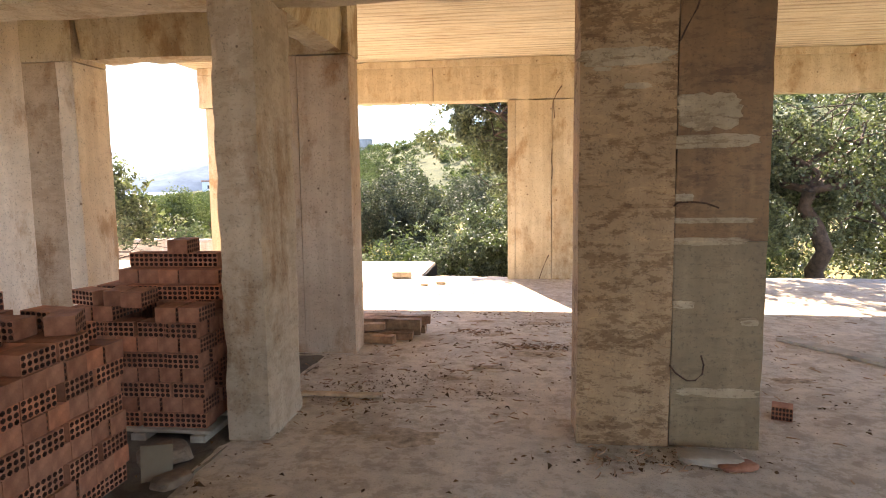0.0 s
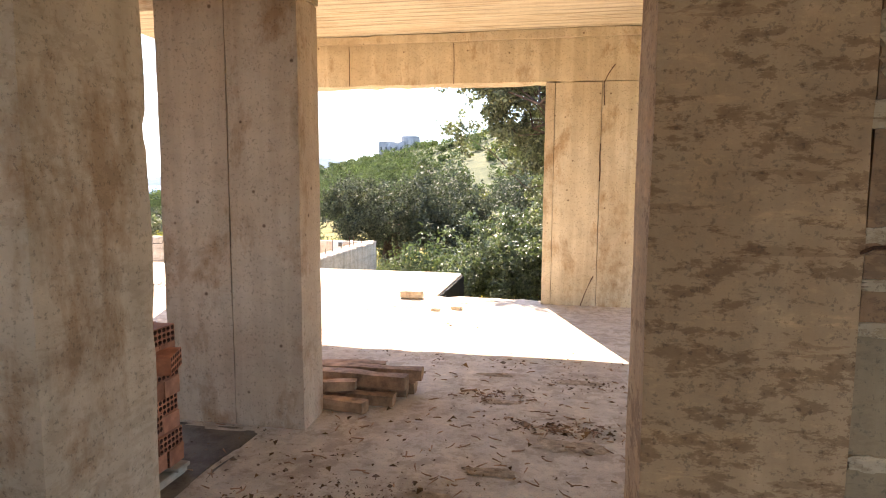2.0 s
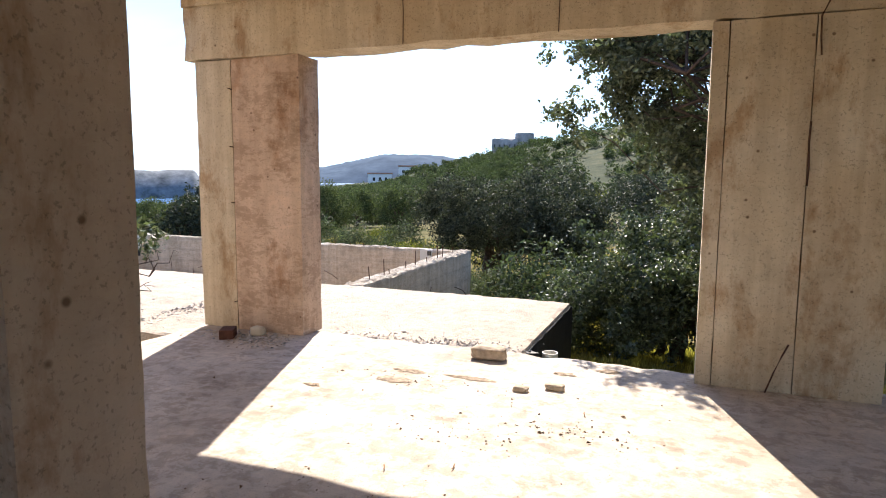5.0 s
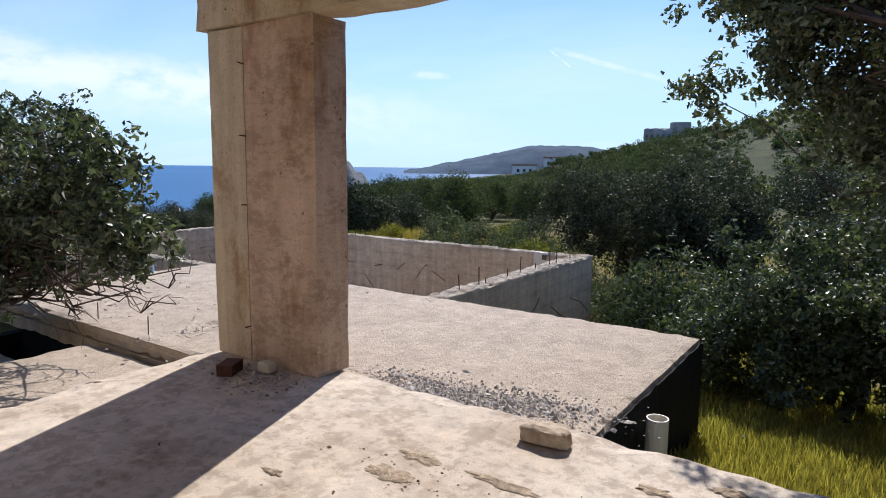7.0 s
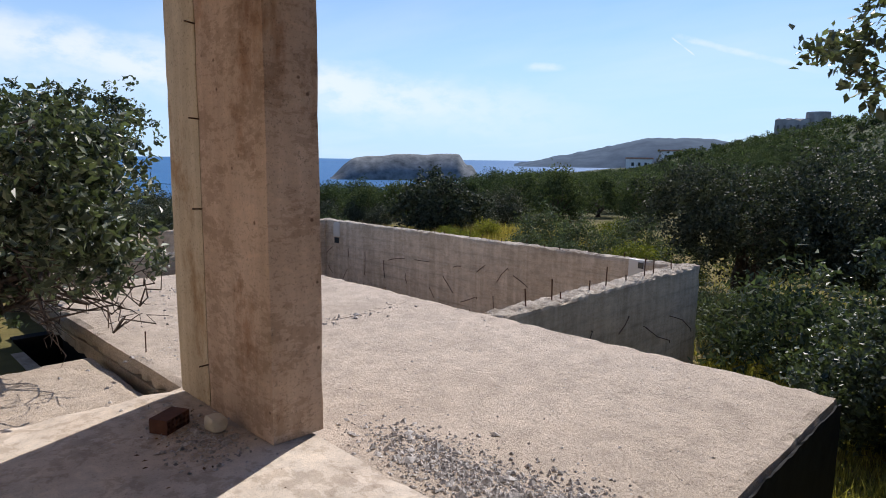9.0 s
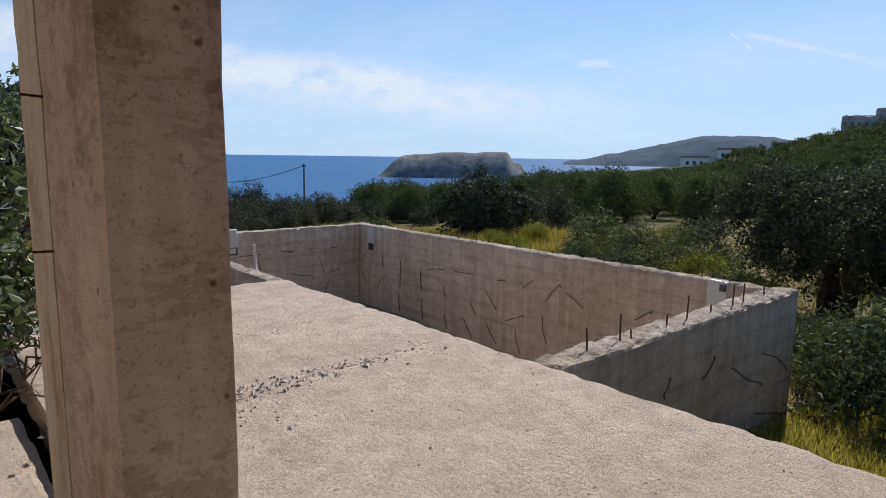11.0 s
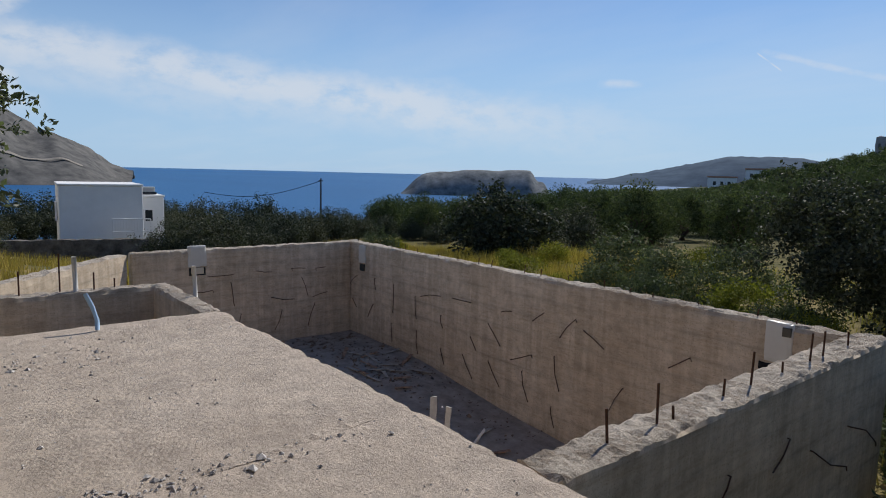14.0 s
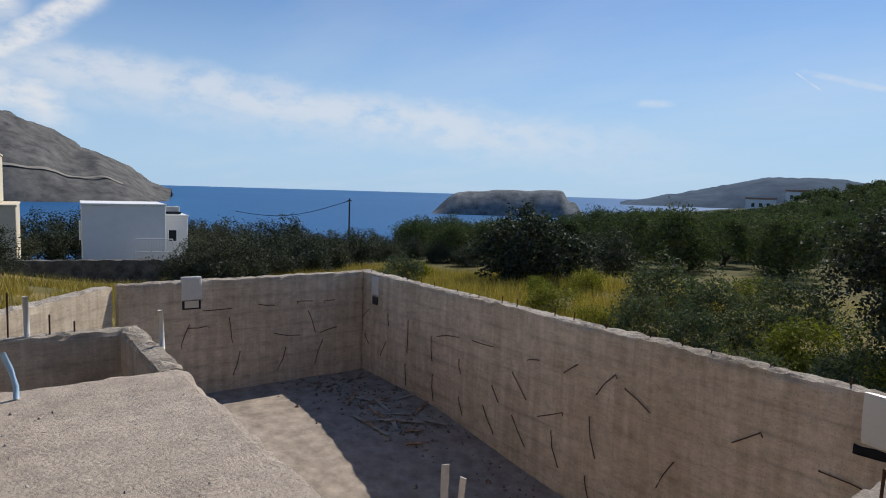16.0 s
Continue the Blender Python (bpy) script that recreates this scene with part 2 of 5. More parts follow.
M_RIM = concrete("concrete_rim", (0.60, 0.52, 0.42), (0.44, 0.37, 0.29), (0.68, 0.60, 0.50), 1.0, 0.5, 0.95, 0.0, fine=40, bmp=1.0, bdist=0.04, speckle=0.4)
M_DIRT = plain("dirt_floor", (0.28, 0.23, 0.18), 0.25, 4, 0.95, bmp=0.7, second=(0.36, 0.30, 0.24))
# black coat of the east wall; elsewhere it paints deep shade
M_BITUMEN_SHADE = plain("bitumen", (0.012, 0.012, 0.013), 0.5, 6, 0.85, bmp=0.4)
M_BITUMEN_SHADE.node_tree.nodes["Principled BSDF"].inputs["Specular IOR Level"].default_value = 0.2
M_BRICK = plain("fired_clay", (0.29, 0.108, 0.06), 0.28, 9, 0.85, bmp=0.3, second=(0.40, 0.175, 0.105))
_nt = M_BRICK.node_tree
_b = _nt.nodes["Principled BSDF"]
_src = _b.inputs["Base Color"].links[0].from_socket
_oi = _nt.nodes.new("ShaderNodeObjectInfo")
_nt.links.new(mixc(_nt, 1.0, _src, ramp(_nt, _oi.outputs["Random"], [(0.0, (0.72, 0.66, 0.62)), (0.6, G(1.0)), (1.0, (1.2, 1.02, 0.9))]), "MULTIPLY"), _b.inputs["Base Color"])
# darker copy of the clay: shade painted into the brick holes
M_CLAY_SHADE = plain("fired_clay_shaded", (0.10, 0.04, 0.025), 0.3, 9, 0.9)
M_WOOD = plain("old_timber", (0.22, 0.118, 0.066), 0.5, 7, 0.85, bmp=0.6, second=(0.37, 0.225, 0.135))
M_PALE = plain("pale_timber", (0.40, 0.28, 0.165), 0.3, 8, 0.85, bmp=0.5, second=(0.52, 0.38, 0.24))
M_BLEACHED = plain("bleached_timber", (0.52, 0.50, 0.47), 0.15, 6, 0.85, bmp=0.4, second=(0.62, 0.60, 0.56))
M_WOODG = plain("grey_timber", (0.37, 0.325, 0.265), 0.3, 7, 0.9, bmp=0.5)
M_REBAR = plain("rusty_rebar", (0.035, 0.02, 0.014), 0.5, 60, 0.75, 0.3, second=(0.11, 0.05, 0.028))
M_PVC = plain("white_plastic", (0.62, 0.60, 0.54), 0.06, 4, 0.4, bmp=0.05)
M_BLUEP = plain("blue_plastic", (0.35, 0.52, 0.68), 0.1, 4, 0.45, bmp=0.05)
M_STONE = plain("limestone", (0.36, 0.27, 0.18), 0.35, 9, 0.9, bmp=0.9, second=(0.48, 0.39, 0.29))
M_GRAVEL = plain("gravel", (0.17, 0.16, 0.15), 0.5, 25, 0.9, second=(0.46, 0.43, 0.40))
M_CLOD = plain("dry_mud", (0.19, 0.13, 0.09), 0.4, 12, 0.95, bmp=0.6)
M_CRUST = plain("mud_crust", (0.27, 0.20, 0.135), 0.35, 16, 0.95, bmp=0.9, second=(0.42, 0.33, 0.24), dist=0.01)
M_DARKFLOOR = concrete("dark_screed", (0.17, 0.135, 0.10), (0.085, 0.066, 0.05), (0.27, 0.22, 0.17), 0.9, 0.5, 0.7, 0.0, fine=90, bmp=0.6)
M_WALL = concrete("pale_wall", (0.80, 0.69, 0.57), (0.73, 0.61, 0.48), (0.83, 0.74, 0.64), 0.4, 0.1, streak=0.3, pits=5)
M_BARK = plain("bark", (0.045, 0.03, 0.022), 0.5, 9, 0.95, bmp=0.9, second=(0.09, 0.062, 0.047), dist=0.03)
M_WHITE = plain("white_render", (0.80, 0.80, 0.79), 0.04, 2, 0.8, bmp=0.1)
M_CARD = plain("cardboard", (0.20, 0.145, 0.095), 0.1, 6, 0.9)
M_CREAM = plain("cream_render", (0.62, 0.55, 0.42), 0.06, 2, 0.8, bmp=0.1)
# mountain scrub, its brown lightened and cooled to paint distance haze
M_FARROCK_HAZE = plain("far_scrub_greyed", (0.088, 0.09, 0.09), 0.3, 0.09, 0.95, second=(0.145, 0.14, 0.13), bmp=0.0)
M_ISLE = plain("island_rock", (0.105, 0.125, 0.135), 0.4, 0.12, 0.95, second=(0.2, 0.21, 0.212), bmp=0.0)
# aerial haze is mixed into this blue base colour
M_FARHAZE = plain("far_scrub_hazed", (0.055, 0.09, 0.135), 0.2, 0.02, 0.95, second=(0.075, 0.11, 0.15), bmp=0.0)
M_TRACK = plain("pale_track", (0.26, 0.235, 0.20), 0.2, 0.1, 0.95, bmp=0.0)
# fort stone made paler to carry the haze in its colour
M_RUIN_HAZE = plain("ruin_stone_hazed", (0.31, 0.295, 0.285), 0.2, 0.3, 0.95, second=(0.40, 0.37, 0.35))
M_DRYSTONE = plain("dry_stone", (0.075, 0.07, 0.062), 0.45, 2.5, 0.95, second=(0.15, 0.135, 0.115), bmp=0.9, dist=0.05)
M_ROOF = plain("roof_tile", (0.38, 0.20, 0.13), 0.2, 2, 0.9)
M_GLASS = plain("dark_pane", (0.03, 0.035, 0.04), 0.2, 2, 0.12)


def leaf_mat(name, lo, hi, rough=0.45, trans=0.25, spec=0.03):
    m, nt, b = mat_new(name)
    g = nt.nodes.new("ShaderNodeNewGeometry")
    o = nt.nodes.new("ShaderNodeObjectInfo")
    c = ramp(nt, g.outputs["Random Per Island"], [(0.0, lo), (0.75, hi), (1.0, tuple(min(1, x * 1.5) for x in hi))])
    tone = ramp(nt, o.outputs["Random"], [(0.0, (0.78, 0.82, 0.8)), (1.0, (1.15, 1.08, 0.95))])
    c = mixc(nt, 1.0, c, tone, "MULTIPLY")
    nt.links.new(c, b.inputs["Base Color"])
    b.inputs["Roughness"].default_value = rough
    b.inputs["Specular IOR Level"].default_value = spec
    tr = nt.nodes.new("ShaderNodeBsdfTranslucent")
    nt.links.new(mixc(nt, 1.0, c, (1.0, 1.15, 0.55), "MULTIPLY"), tr.inputs["Color"])
    ms = nt.nodes.new("ShaderNodeMixShader")
    ms.inputs[0].default_value = trans
    out = nt.nodes["Material Output"]
    nt.links.new(b.outputs[0], ms.inputs[1])
    nt.links.new(tr.outputs[0], ms.inputs[2])
    nt.links.new(ms.outputs[0], out.inputs["Surface"])
    return m


M_PLASTER = concrete("plaster_smear", (0.47, 0.355, 0.24), (0.38, 0.275, 0.18), (0.54, 0.42, 0.30), 0.8, 0.5, smear=0.6)
M_LITTER = leaf_mat("dead_leaf", (0.06, 0.035, 0.02), (0.17, 0.10, 0.055), 0.8, 0.1)
L_CAROB = leaf_mat("carob_leaf", (0.034, 0.047, 0.027), (0.155, 0.18, 0.115), 0.45, 0.22, 0.4)
L_DARK = leaf_mat("evergreen_leaf", (0.025, 0.032, 0.024), (0.092, 0.102, 0.074), 0.6, 0.14, 0.1)
L_OLIVE = leaf_mat("olive_leaf", (0.032, 0.047, 0.027), (0.092, 0.116, 0.066), 0.75, 0.28, 0.05)
L_SCRUB = leaf_mat("scrub_leaf", (0.048, 0.062, 0.041), (0.122, 0.146, 0.093), 0.6, 0.22)
L_YELLOW = leaf_mat("flowering_scrub_leaf", (0.11, 0.13, 0.03), (0.27, 0.26, 0.05), 0.6)
L_STRAW = leaf_mat("dry_grass_blade", (0.28, 0.20, 0.06), (0.48, 0.36, 0.12), 0.8, 0.3)
L_GREENG = leaf_mat("green_grass_blade", (0.19, 0.17, 0.055), (0.46, 0.385, 0.125), 0.7, 0.38)


def ground_mat():
    m, nt, b = mat_new("meadow_ground")
    v = coords(nt)
    c = ramp(nt, noise_tex(nt, v, 0.12, 8, 0.65, 0.5), [(0.3, (0.075, 0.085, 0.03)), (0.5, (0.18, 0.15, 0.06)), (0.68, (0.28, 0.21, 0.085))])
    c = mixc(nt, 0.7, c, ramp(nt, noise_tex(nt, v, 2.5, 8, 0.7), [(0.3, G(0.55)), (0.65, G(1.15))]), "MULTIPLY")
    # low scrub covers the slopes farther off
    ln = nt.nodes.new("ShaderNodeVectorMath")
    ln.operation = "LENGTH"
    nt.links.new(v, ln.inputs[0])
    mr = nt.nodes.new("ShaderNodeMapRange")
    mr.inputs["From Min"].default_value, mr.inputs["From Max"].default_value = 38, 75
    nt.links.new(ln.outputs["Value"], mr.inputs["Value"])
    scrub = ramp(nt, noise_tex(nt, v, 0.22, 9, 0.72), [(0.36, (0.024, 0.036, 0.016)), (0.52, (0.05, 0.062, 0.03)), (0.66, (0.085, 0.085, 0.042))])
    c = mixc(nt, mr.outputs["Result"], c, scrub)
    nt.links.new(c, b.inputs["Base Color"])
    b.inputs["Roughness"].default_value = 0.95
    b.inputs["Specular IOR Level"].default_value = 0.1
    bump(nt, b, noise_tex(nt, v, 9, 6, 0.7), 0.6, 0.05)
    return m


def sea_mat():
    m, nt, b = mat_new("sea_water")
    v = coords(nt, (0.02, 0.1, 1), (0, 0, radians(35)))
    c = ramp(nt, noise_tex(nt, coords(nt, (0.0016, 0.006, 1), (0, 0, radians(35))), 1.0, 5, 0.6), [(0.3, (0.016, 0.10, 0.25)), (0.7, (0.026, 0.135, 0.31))])
    nt.links.new(c, b.inputs["Base Color"])
    b.inputs["Roughness"].default_value = 0.45
    b.inputs["Specular IOR Level"].default_value = 0.1
    bump(nt, b, noise_tex(nt, v, 6, 5, 0.6), 0.4, 1.0)
    return m


for _m in (M_FARROCK_HAZE, M_ISLE, M_FARHAZE, M_RUIN_HAZE):
    _m.node_tree.nodes["Principled BSDF"].inputs["Specular IOR Level"].default_value = 0.05
M_GROUND, M_SEA = ground_mat(), sea_mat()


# ---- building helpers ----
def mesh_of(name, verts, faces, mats=(), smooth=False, idx=None):
    me = bpy.data.meshes.new(name)
    me.from_pydata(verts, [], faces)
    for m in mats:
        me.materials.append(m)
    if idx is not None:
        me.polygons.foreach_set("material_index", idx)
    if smooth:
        me.polygons.foreach_set("use_smooth", [True] * len(me.polygons))
    me.update()
    return me


def put(name, me, parent=None, label="", m=None):
    ob = new(name, me)
    if m is not None:
        ob.matrix_basis = m
    if parent is not None:
        ob.parent = parent
    if label:
        ob["label"] = label
    return ob


def part(name, bm, material, parent, label=""):
    me = bpy.data.meshes.new(name)
    bm.to_mesh(me)
    bm.free()
    me.materials.append(material)
    return put(name, me, parent, label)


def rough_mesh(name, lo, hi, cell, amp, mat, chip=0.0, top_amp=0.0, top_mat=None, freq=1.7):
    """A cast block whose faces are a little uneven and whose arrises are chipped; top_amp breaks up its top face."""
    lo, hi = Vector(lo), Vector(hi)
    n = [max(1, min(160, round((hi[i] - lo[i]) / cell))) for i in range(3)]
    ids, verts, faces, idx = {}, [], [], []

    def vert(i, j, k):
        key = (i, j, k)
        if key in ids:
            return ids[key]
        q = Vector([lo[a] + (hi[a] - lo[a]) * key[a] / n[a] for a in range(3)])
        d = noise.noise_vector(q * freq) * amp + noise.noise_vector(q * freq * 5) * amp * 0.5
        ext = [key[a] in (0, n[a]) for a in range(3)]
        if chip and sum(ext) >= 2:
            s = chip * (0.25 + max(0.0, noise.noise(q * 6.3)) * 1.6 + max(0.0, noise.noise(q * 2.1 + Vector((5, 3, 1)))) * 1.2)
            for a in range(3):
                if ext[a]:
                    d[a] += s * (1 if key[a] == 0 else -1)
        if top_amp and key[2] == n[2]:
            d[2] += top_amp * (0.7 * noise.noise(q * 5) + noise.noise(q * 13) + 0.8 * noise.noise(q * 29) - 0.3)
        verts.append(q + d)
        ids[key] = len(verts) - 1
        return ids[key]

    for ax in range(3):
        u, w = [a for a in range(3) if a != ax]
        for side in (0, n[ax]):
            for i in range(n[u]):
                for j in range(n[w]):
                    quad = []
                    for di, dj in ((0, 0), (1, 0), (1, 1), (0, 1)):
                        k = [0, 0, 0]
                        k[ax], k[u], k[w] = side, i + di, j + dj
                        quad.append(vert(*k))
                    if (side == 0) != (ax == 1):
                        quad.reverse()
                    faces.append(quad)
                    idx.append(1 if top_mat and ax == 2 and side else 0)
    return mesh_of(name, verts, faces, (mat, top_mat) if top_mat else (mat,), False, idx)


def cast(name, lo, hi, mat, label, cell=0.2, amp=0.006, chip=0.012, category="structure", parent=None, **kw):
    ob = put(name, rough_mesh(name, lo, hi, cell, amp, mat, chip, **kw), parent)
    if parent is None:
        tagged(ob, label, category, kind="structure")
    elif label:
        ob["label"] = label
    return ob


def tube(points, radii, sides=6):
    """Verts and faces of a tapered tube through the points."""
    verts, faces = [], []
    pts = [Vector(p) for p in points]
    for i, p in enumerate(pts):
        d = (pts[min(i + 1, len(pts) - 1)] - pts[max(i - 1, 0)]).normalized()
        up = Vector((0, 0, 1)) if abs(d.z) < 0.9 else Vector((1, 0, 0))
        a = d.cross(up).normalized()
        c = d.cross(a)
        r = radii[i] if hasattr(radii, "__len__") else radii
        for s in range(sides):
            t = 2 * math.pi * s / sides
            verts.append(p + (a * math.cos(t) + c * math.sin(t)) * r)
    for i in range(len(pts) - 1):
        for s in range(sides):
            t = (s + 1) % sides
            faces.append((i * sides + s, i * sides + t, (i + 1) * sides + t, (i + 1) * sides + s))
    faces.append(tuple(range(sides)))
    faces.append(tuple(range((len(pts) - 1) * sides, len(pts) * sides))[::-1])
    return verts, faces


def join(lists):
    verts, faces = [], []
    for v, f in lists:
        o = len(verts)
        verts += v
        faces += [tuple(i + o for i in q) for q in f]
    return verts, faces
# ---- ground, sea and far land ----
SEA_Z = -14.0


def smooth01(a, b, x):
    t = min(1.0, max(0.0, (x - a) / (b - a)))
    return t * t * (3 - 2 * t)


def ground_z(x, y):
    """Height of the land: level round the house, falling to the shore ahead and to the west, rising to the hill in the east."""
    r = math.hypot(x, y)
    az = math.degrees(math.atan2(-x, y))          # to the left of +y
    z = -0.95 - 1.25 * smooth01(9, 19, y)
    z -= 1.2 * smooth01(-16, -36, x) * (1 - 0.6 * smooth01(12, 24, y))
    down = smooth01(20, 200, r) * 14.5
    west = smooth01(8, 20, az) * (1 - smooth01(150, 175, az))
    z -= down * west * (0.26 + 0.5 * smooth01(32, 45, az) + 0.24 * smooth01(45, 62, az))
    hill = (1 - smooth01(30, 40, az)) * smooth01(-165, -70, az)
    el = [(-60, 7.0), (-20, 6.3), (0, 5.0), (6, 4.2), (12.5, 2.6), (17, 1.7), (21, 1.0), (23.5, 0.2), (26.5, -0.6), (30, -1.1), (40, -1.8)]
    k = min(max(az, -60), 40)
    for (a0, e0), (a1, e1) in zip(el, el[1:]):
        if a0 <= k <= a1:
            ridge = 240 * math.tan(radians(e0 + (e1 - e0) * (k - a0) / (a1 - a0))) + 1.0
    w = hill * smooth01(95, 240, r)
    z = z * (1 - w) + ridge * w
    if r > 12:
        z += 0.25 * noise.noise(Vector((x * 0.08, y * 0.08, 0))) + (1.2 * w * noise.noise(Vector((x * 0.03, y * 0.03, 4))) if r > 60 else 0)
    if west > 0.5 and r > 340:
        z = min(z, SEA_Z - 1.5)
    return z


def axis_lines(marks, near_lo, near_hi, step):
    a = list(marks)
    x = near_lo
    while x <= near_hi:
        if all(abs(x - m) > step * 0.4 for m in marks):
            a.append(x)
        x += step
    for s, edge in ((1, near_hi), (-1, near_lo)):
        d, x = step * 1.3, edge
        while abs(x) < 4300:
            x += s * d
            d *= 1.17
            a.append(x)
    return sorted(a)


HOLES = [(-14.6, -3.7, 13.2, 18.5), (-11.0, -8.8, 10.6, 13.25), (-8.9, -0.3, 9.4, 13.25), (-3.2, 8.4, -5.8, 9.45)]


def make_ground():
    xs = axis_lines([h for q in HOLES for h in q[:2]], -30, 14, 0.8)
    ys = axis_lines([h for q in HOLES for h in q[2:]], -12, 34, 0.8)
    verts = [(x, y, ground_z(x, y)) for y in ys for x in xs]
    n, faces = len(xs), []
    for j in range(len(ys) - 1):
        for i in range(n - 1):
            cx, cy = (xs[i] + xs[i + 1]) / 2, (ys[j] + ys[j + 1]) / 2
            if any(q[0] < cx < q[1] and q[2] < cy < q[3] for q in HOLES):
                continue
            faces.append((j * n + i, j * n + i + 1, (j + 1) * n + i + 1, (j + 1) * n + i))
    ob = put("ground", mesh_of("ground", verts, faces, (M_GROUND,), True))
    tagged(ob, "dry yellow-green meadow ground falling towards the sea", "ground", kind="structure")


make_ground()


def make_sea():
    rings = [100, 160, 260, 420, 700, 1200, 2000, 3200, 4850]
    seg = 96
    verts, faces = [], []
    for r in rings:
        for s in range(seg):
            t = 2 * math.pi * s / seg
            verts.append((r * math.cos(t), r * math.sin(t), SEA_Z))
    for i in range(len(rings) - 1):
        for s in range(seg):
            t = (s + 1) % seg
            faces.append((i * seg + s, i * seg + t, (i + 1) * seg + t, (i + 1) * seg + s))
    tagged(put("water", mesh_of("water", verts, faces, (M_SEA,))), "deep blue calm sea reaching the horizon", "sea", kind="structure")


make_sea()


def land_mass(name, az0, az1, dist, depth, profile, mat, label, category, rough_amp=1.0, n=120, m=14, seed=0):
    """A hill out at sea or beyond it, between two azimuths; profile gives the skyline's elevation in degrees along it."""
    verts, faces = [], []
    for i in range(n + 1):
        f = i / n
        az = radians(az0 + (az1 - az0) * f)
        top = dist * math.tan(radians(profile(f))) + 1.5
        for j in range(m + 1):
            g = j / m
            r = dist - depth * 0.5 + depth * g
            lift = max(0.0, math.sin(math.pi * g)) ** 0.75
            q = Vector((-r * math.sin(az), r * math.cos(az), 0))
            z = SEA_Z - 3 + (top - SEA_Z + 3) * lift
            z += rough_amp * lift * (noise.noise(q * 0.02 + Vector((seed, 0, 0))) + 0.5 * noise.noise(q * 0.07))
            verts.append((q.x, q.y, z))
    for i in range(n):
        for j in range(m):
            a = i * (m + 1) + j
            faces.append((a, a + 1, a + m + 2, a + m + 1))
    ob = put(name, mesh_of(name, verts, faces, (mat,), True))
    tagged(ob, label, category, kind="structure")
    return ob


def isle_profile(f):
    e = smooth01(0, 0.2, f) ** 0.8 * (1 - 0.4 * smooth01(0.84, 0.9, f) - 0.6 * smooth01(0.92, 1.0, f))
    return -1.95 + e * (1.92 + 0.22 * smooth01(0.05, 0.3, f)) + 0.16 * math.sin(f * 17) * e * 0.4


def mountain_profile(f):
    return -0.9 + 3.0 * smooth01(0, 0.10, f) + 2.6 * smooth01(0.08, 0.22, f) + 3.0 * smooth01(0.2, 0.5, f)


land_mass("island", 54.2, 40.3, 470, 60, isle_profile, M_ISLE, "low rocky fortress island with scrub lying in the sea", "island", 1.6, seed=3)
land_mass("headland", 38.0, 17.0, 1500, 500, lambda f: -0.5 + 2.3 * smooth01(0.0, 0.55, f) + 0.25 * math.sin(f * 12) * (1 - f) - 0.6 * smooth01(0.72, 1, f), M_FARHAZE,
          "haze-blue headland with a long sloping ridge", "headland", 4, seed=8)
land_mass("mountain", 76.2, 132.0, 740, 440, mountain_profile, M_FARROCK_HAZE,
          "bare brown mountain slope above the bay, greyed for haze", "mountain", 11, n=200, m=30, seed=5)

def mountain_track():
    """A pale track that climbs along the foot of the mountain's seaward slope."""
    verts, n = [], 48
    for i in range(n + 1):
        f = i / n
        az = 90.0 - 10.5 * f
        top = 740 * math.tan(radians(mountain_profile((az - 76.2) / 55.8))) + 1.5
        for g in (0.05 + 0.075 * f + 0.002 * math.sin(f * 14), 0.057 + 0.075 * f + 0.002 * math.sin(f * 14)):
            r, lift = 520 + 440 * g, math.sin(math.pi * g) ** 0.75
            x, y = -r * math.sin(radians(az)), r * math.cos(radians(az))
            q = Vector((x, y, 0))
            z = SEA_Z - 3 + (top - SEA_Z + 3) * lift + 11 * lift * (noise.noise(q * 0.02 + Vector((5, 0, 0))) + 0.5 * noise.noise(q * 0.07))
            verts.append((x, y, z + 1.2))
    faces = [(2 * i, 2 * i + 1, 2 * i + 3, 2 * i + 2) for i in range(n)]
    tagged(put("mountain_track", mesh_of("mountain_track", verts, faces, (M_TRACK,))), "pale dirt track winding across the mountain slope", "track", kind="structure")


mountain_track()

# ---- house structure ----
cast("floor", (-3.28, -6, -0.35), (8.6, 9.55, 0.0), M_FLOOR, "dusty bare concrete floor slab strewn with dirt", 0.16, 0.002, 0.02)
cast("ceiling", (-3.35, -6, 3.2), (8.6, 9.62, 3.42), M_CEIL, "board-marked bare concrete ceiling", 0.6, 0.004, 0.0)
cast("beam_facade", (-3.27, 9.24, 2.6), (8.5, 9.57, 3.195), M_BEAM, "stained concrete beam over the wide openings", 0.2, 0.006, 0.02)
cast("beam_ledge", (-3.24, 9.19, 3.09), (8.5, 9.238, 3.196), M_BEAM, "rough concrete seam under the ceiling", 0.15, 0.006, 0.012)
cast("beam_cross", (-6.5, 3.36, 2.5), (8.5, 3.74, 3.195), M_BEAM, "bare concrete cross beam", 0.25, 0.006, 0.015)
cast("beam_long", (-0.02, 3.745, 2.5), (0.22, 5.055, 3.195), M_BEAM, "bare concrete beam with broken formwork edge", 0.15, 0.01, 0.02)
cast("beam_lintel", (-2.16, 5.075, 2.52), (-0.02, 5.38, 3.195), M_BEAM, "stained concrete lintel over a wide opening", 0.15, 0.008, 0.03)
cast("column_slim", (-0.01, 3.22, 0.0), (0.242, 3.77, 2.497), M_SLIM, "grey concrete column with chipped edge", 0.045, 0.004, 0.010)


def column_of(name, label, pieces, cell=0.09, chip=0.004, amp=0.003):
    """A column cast behind several form panels: their joints show as fine upright grooves."""
    root = new(name)
    tagged(root, label, "column", kind="structure")
    for lo, hi, mat in pieces:
        put("cast_panel", rough_mesh("cast_panel", lo, hi, cell, amp, mat, chip, freq=0.8), root)


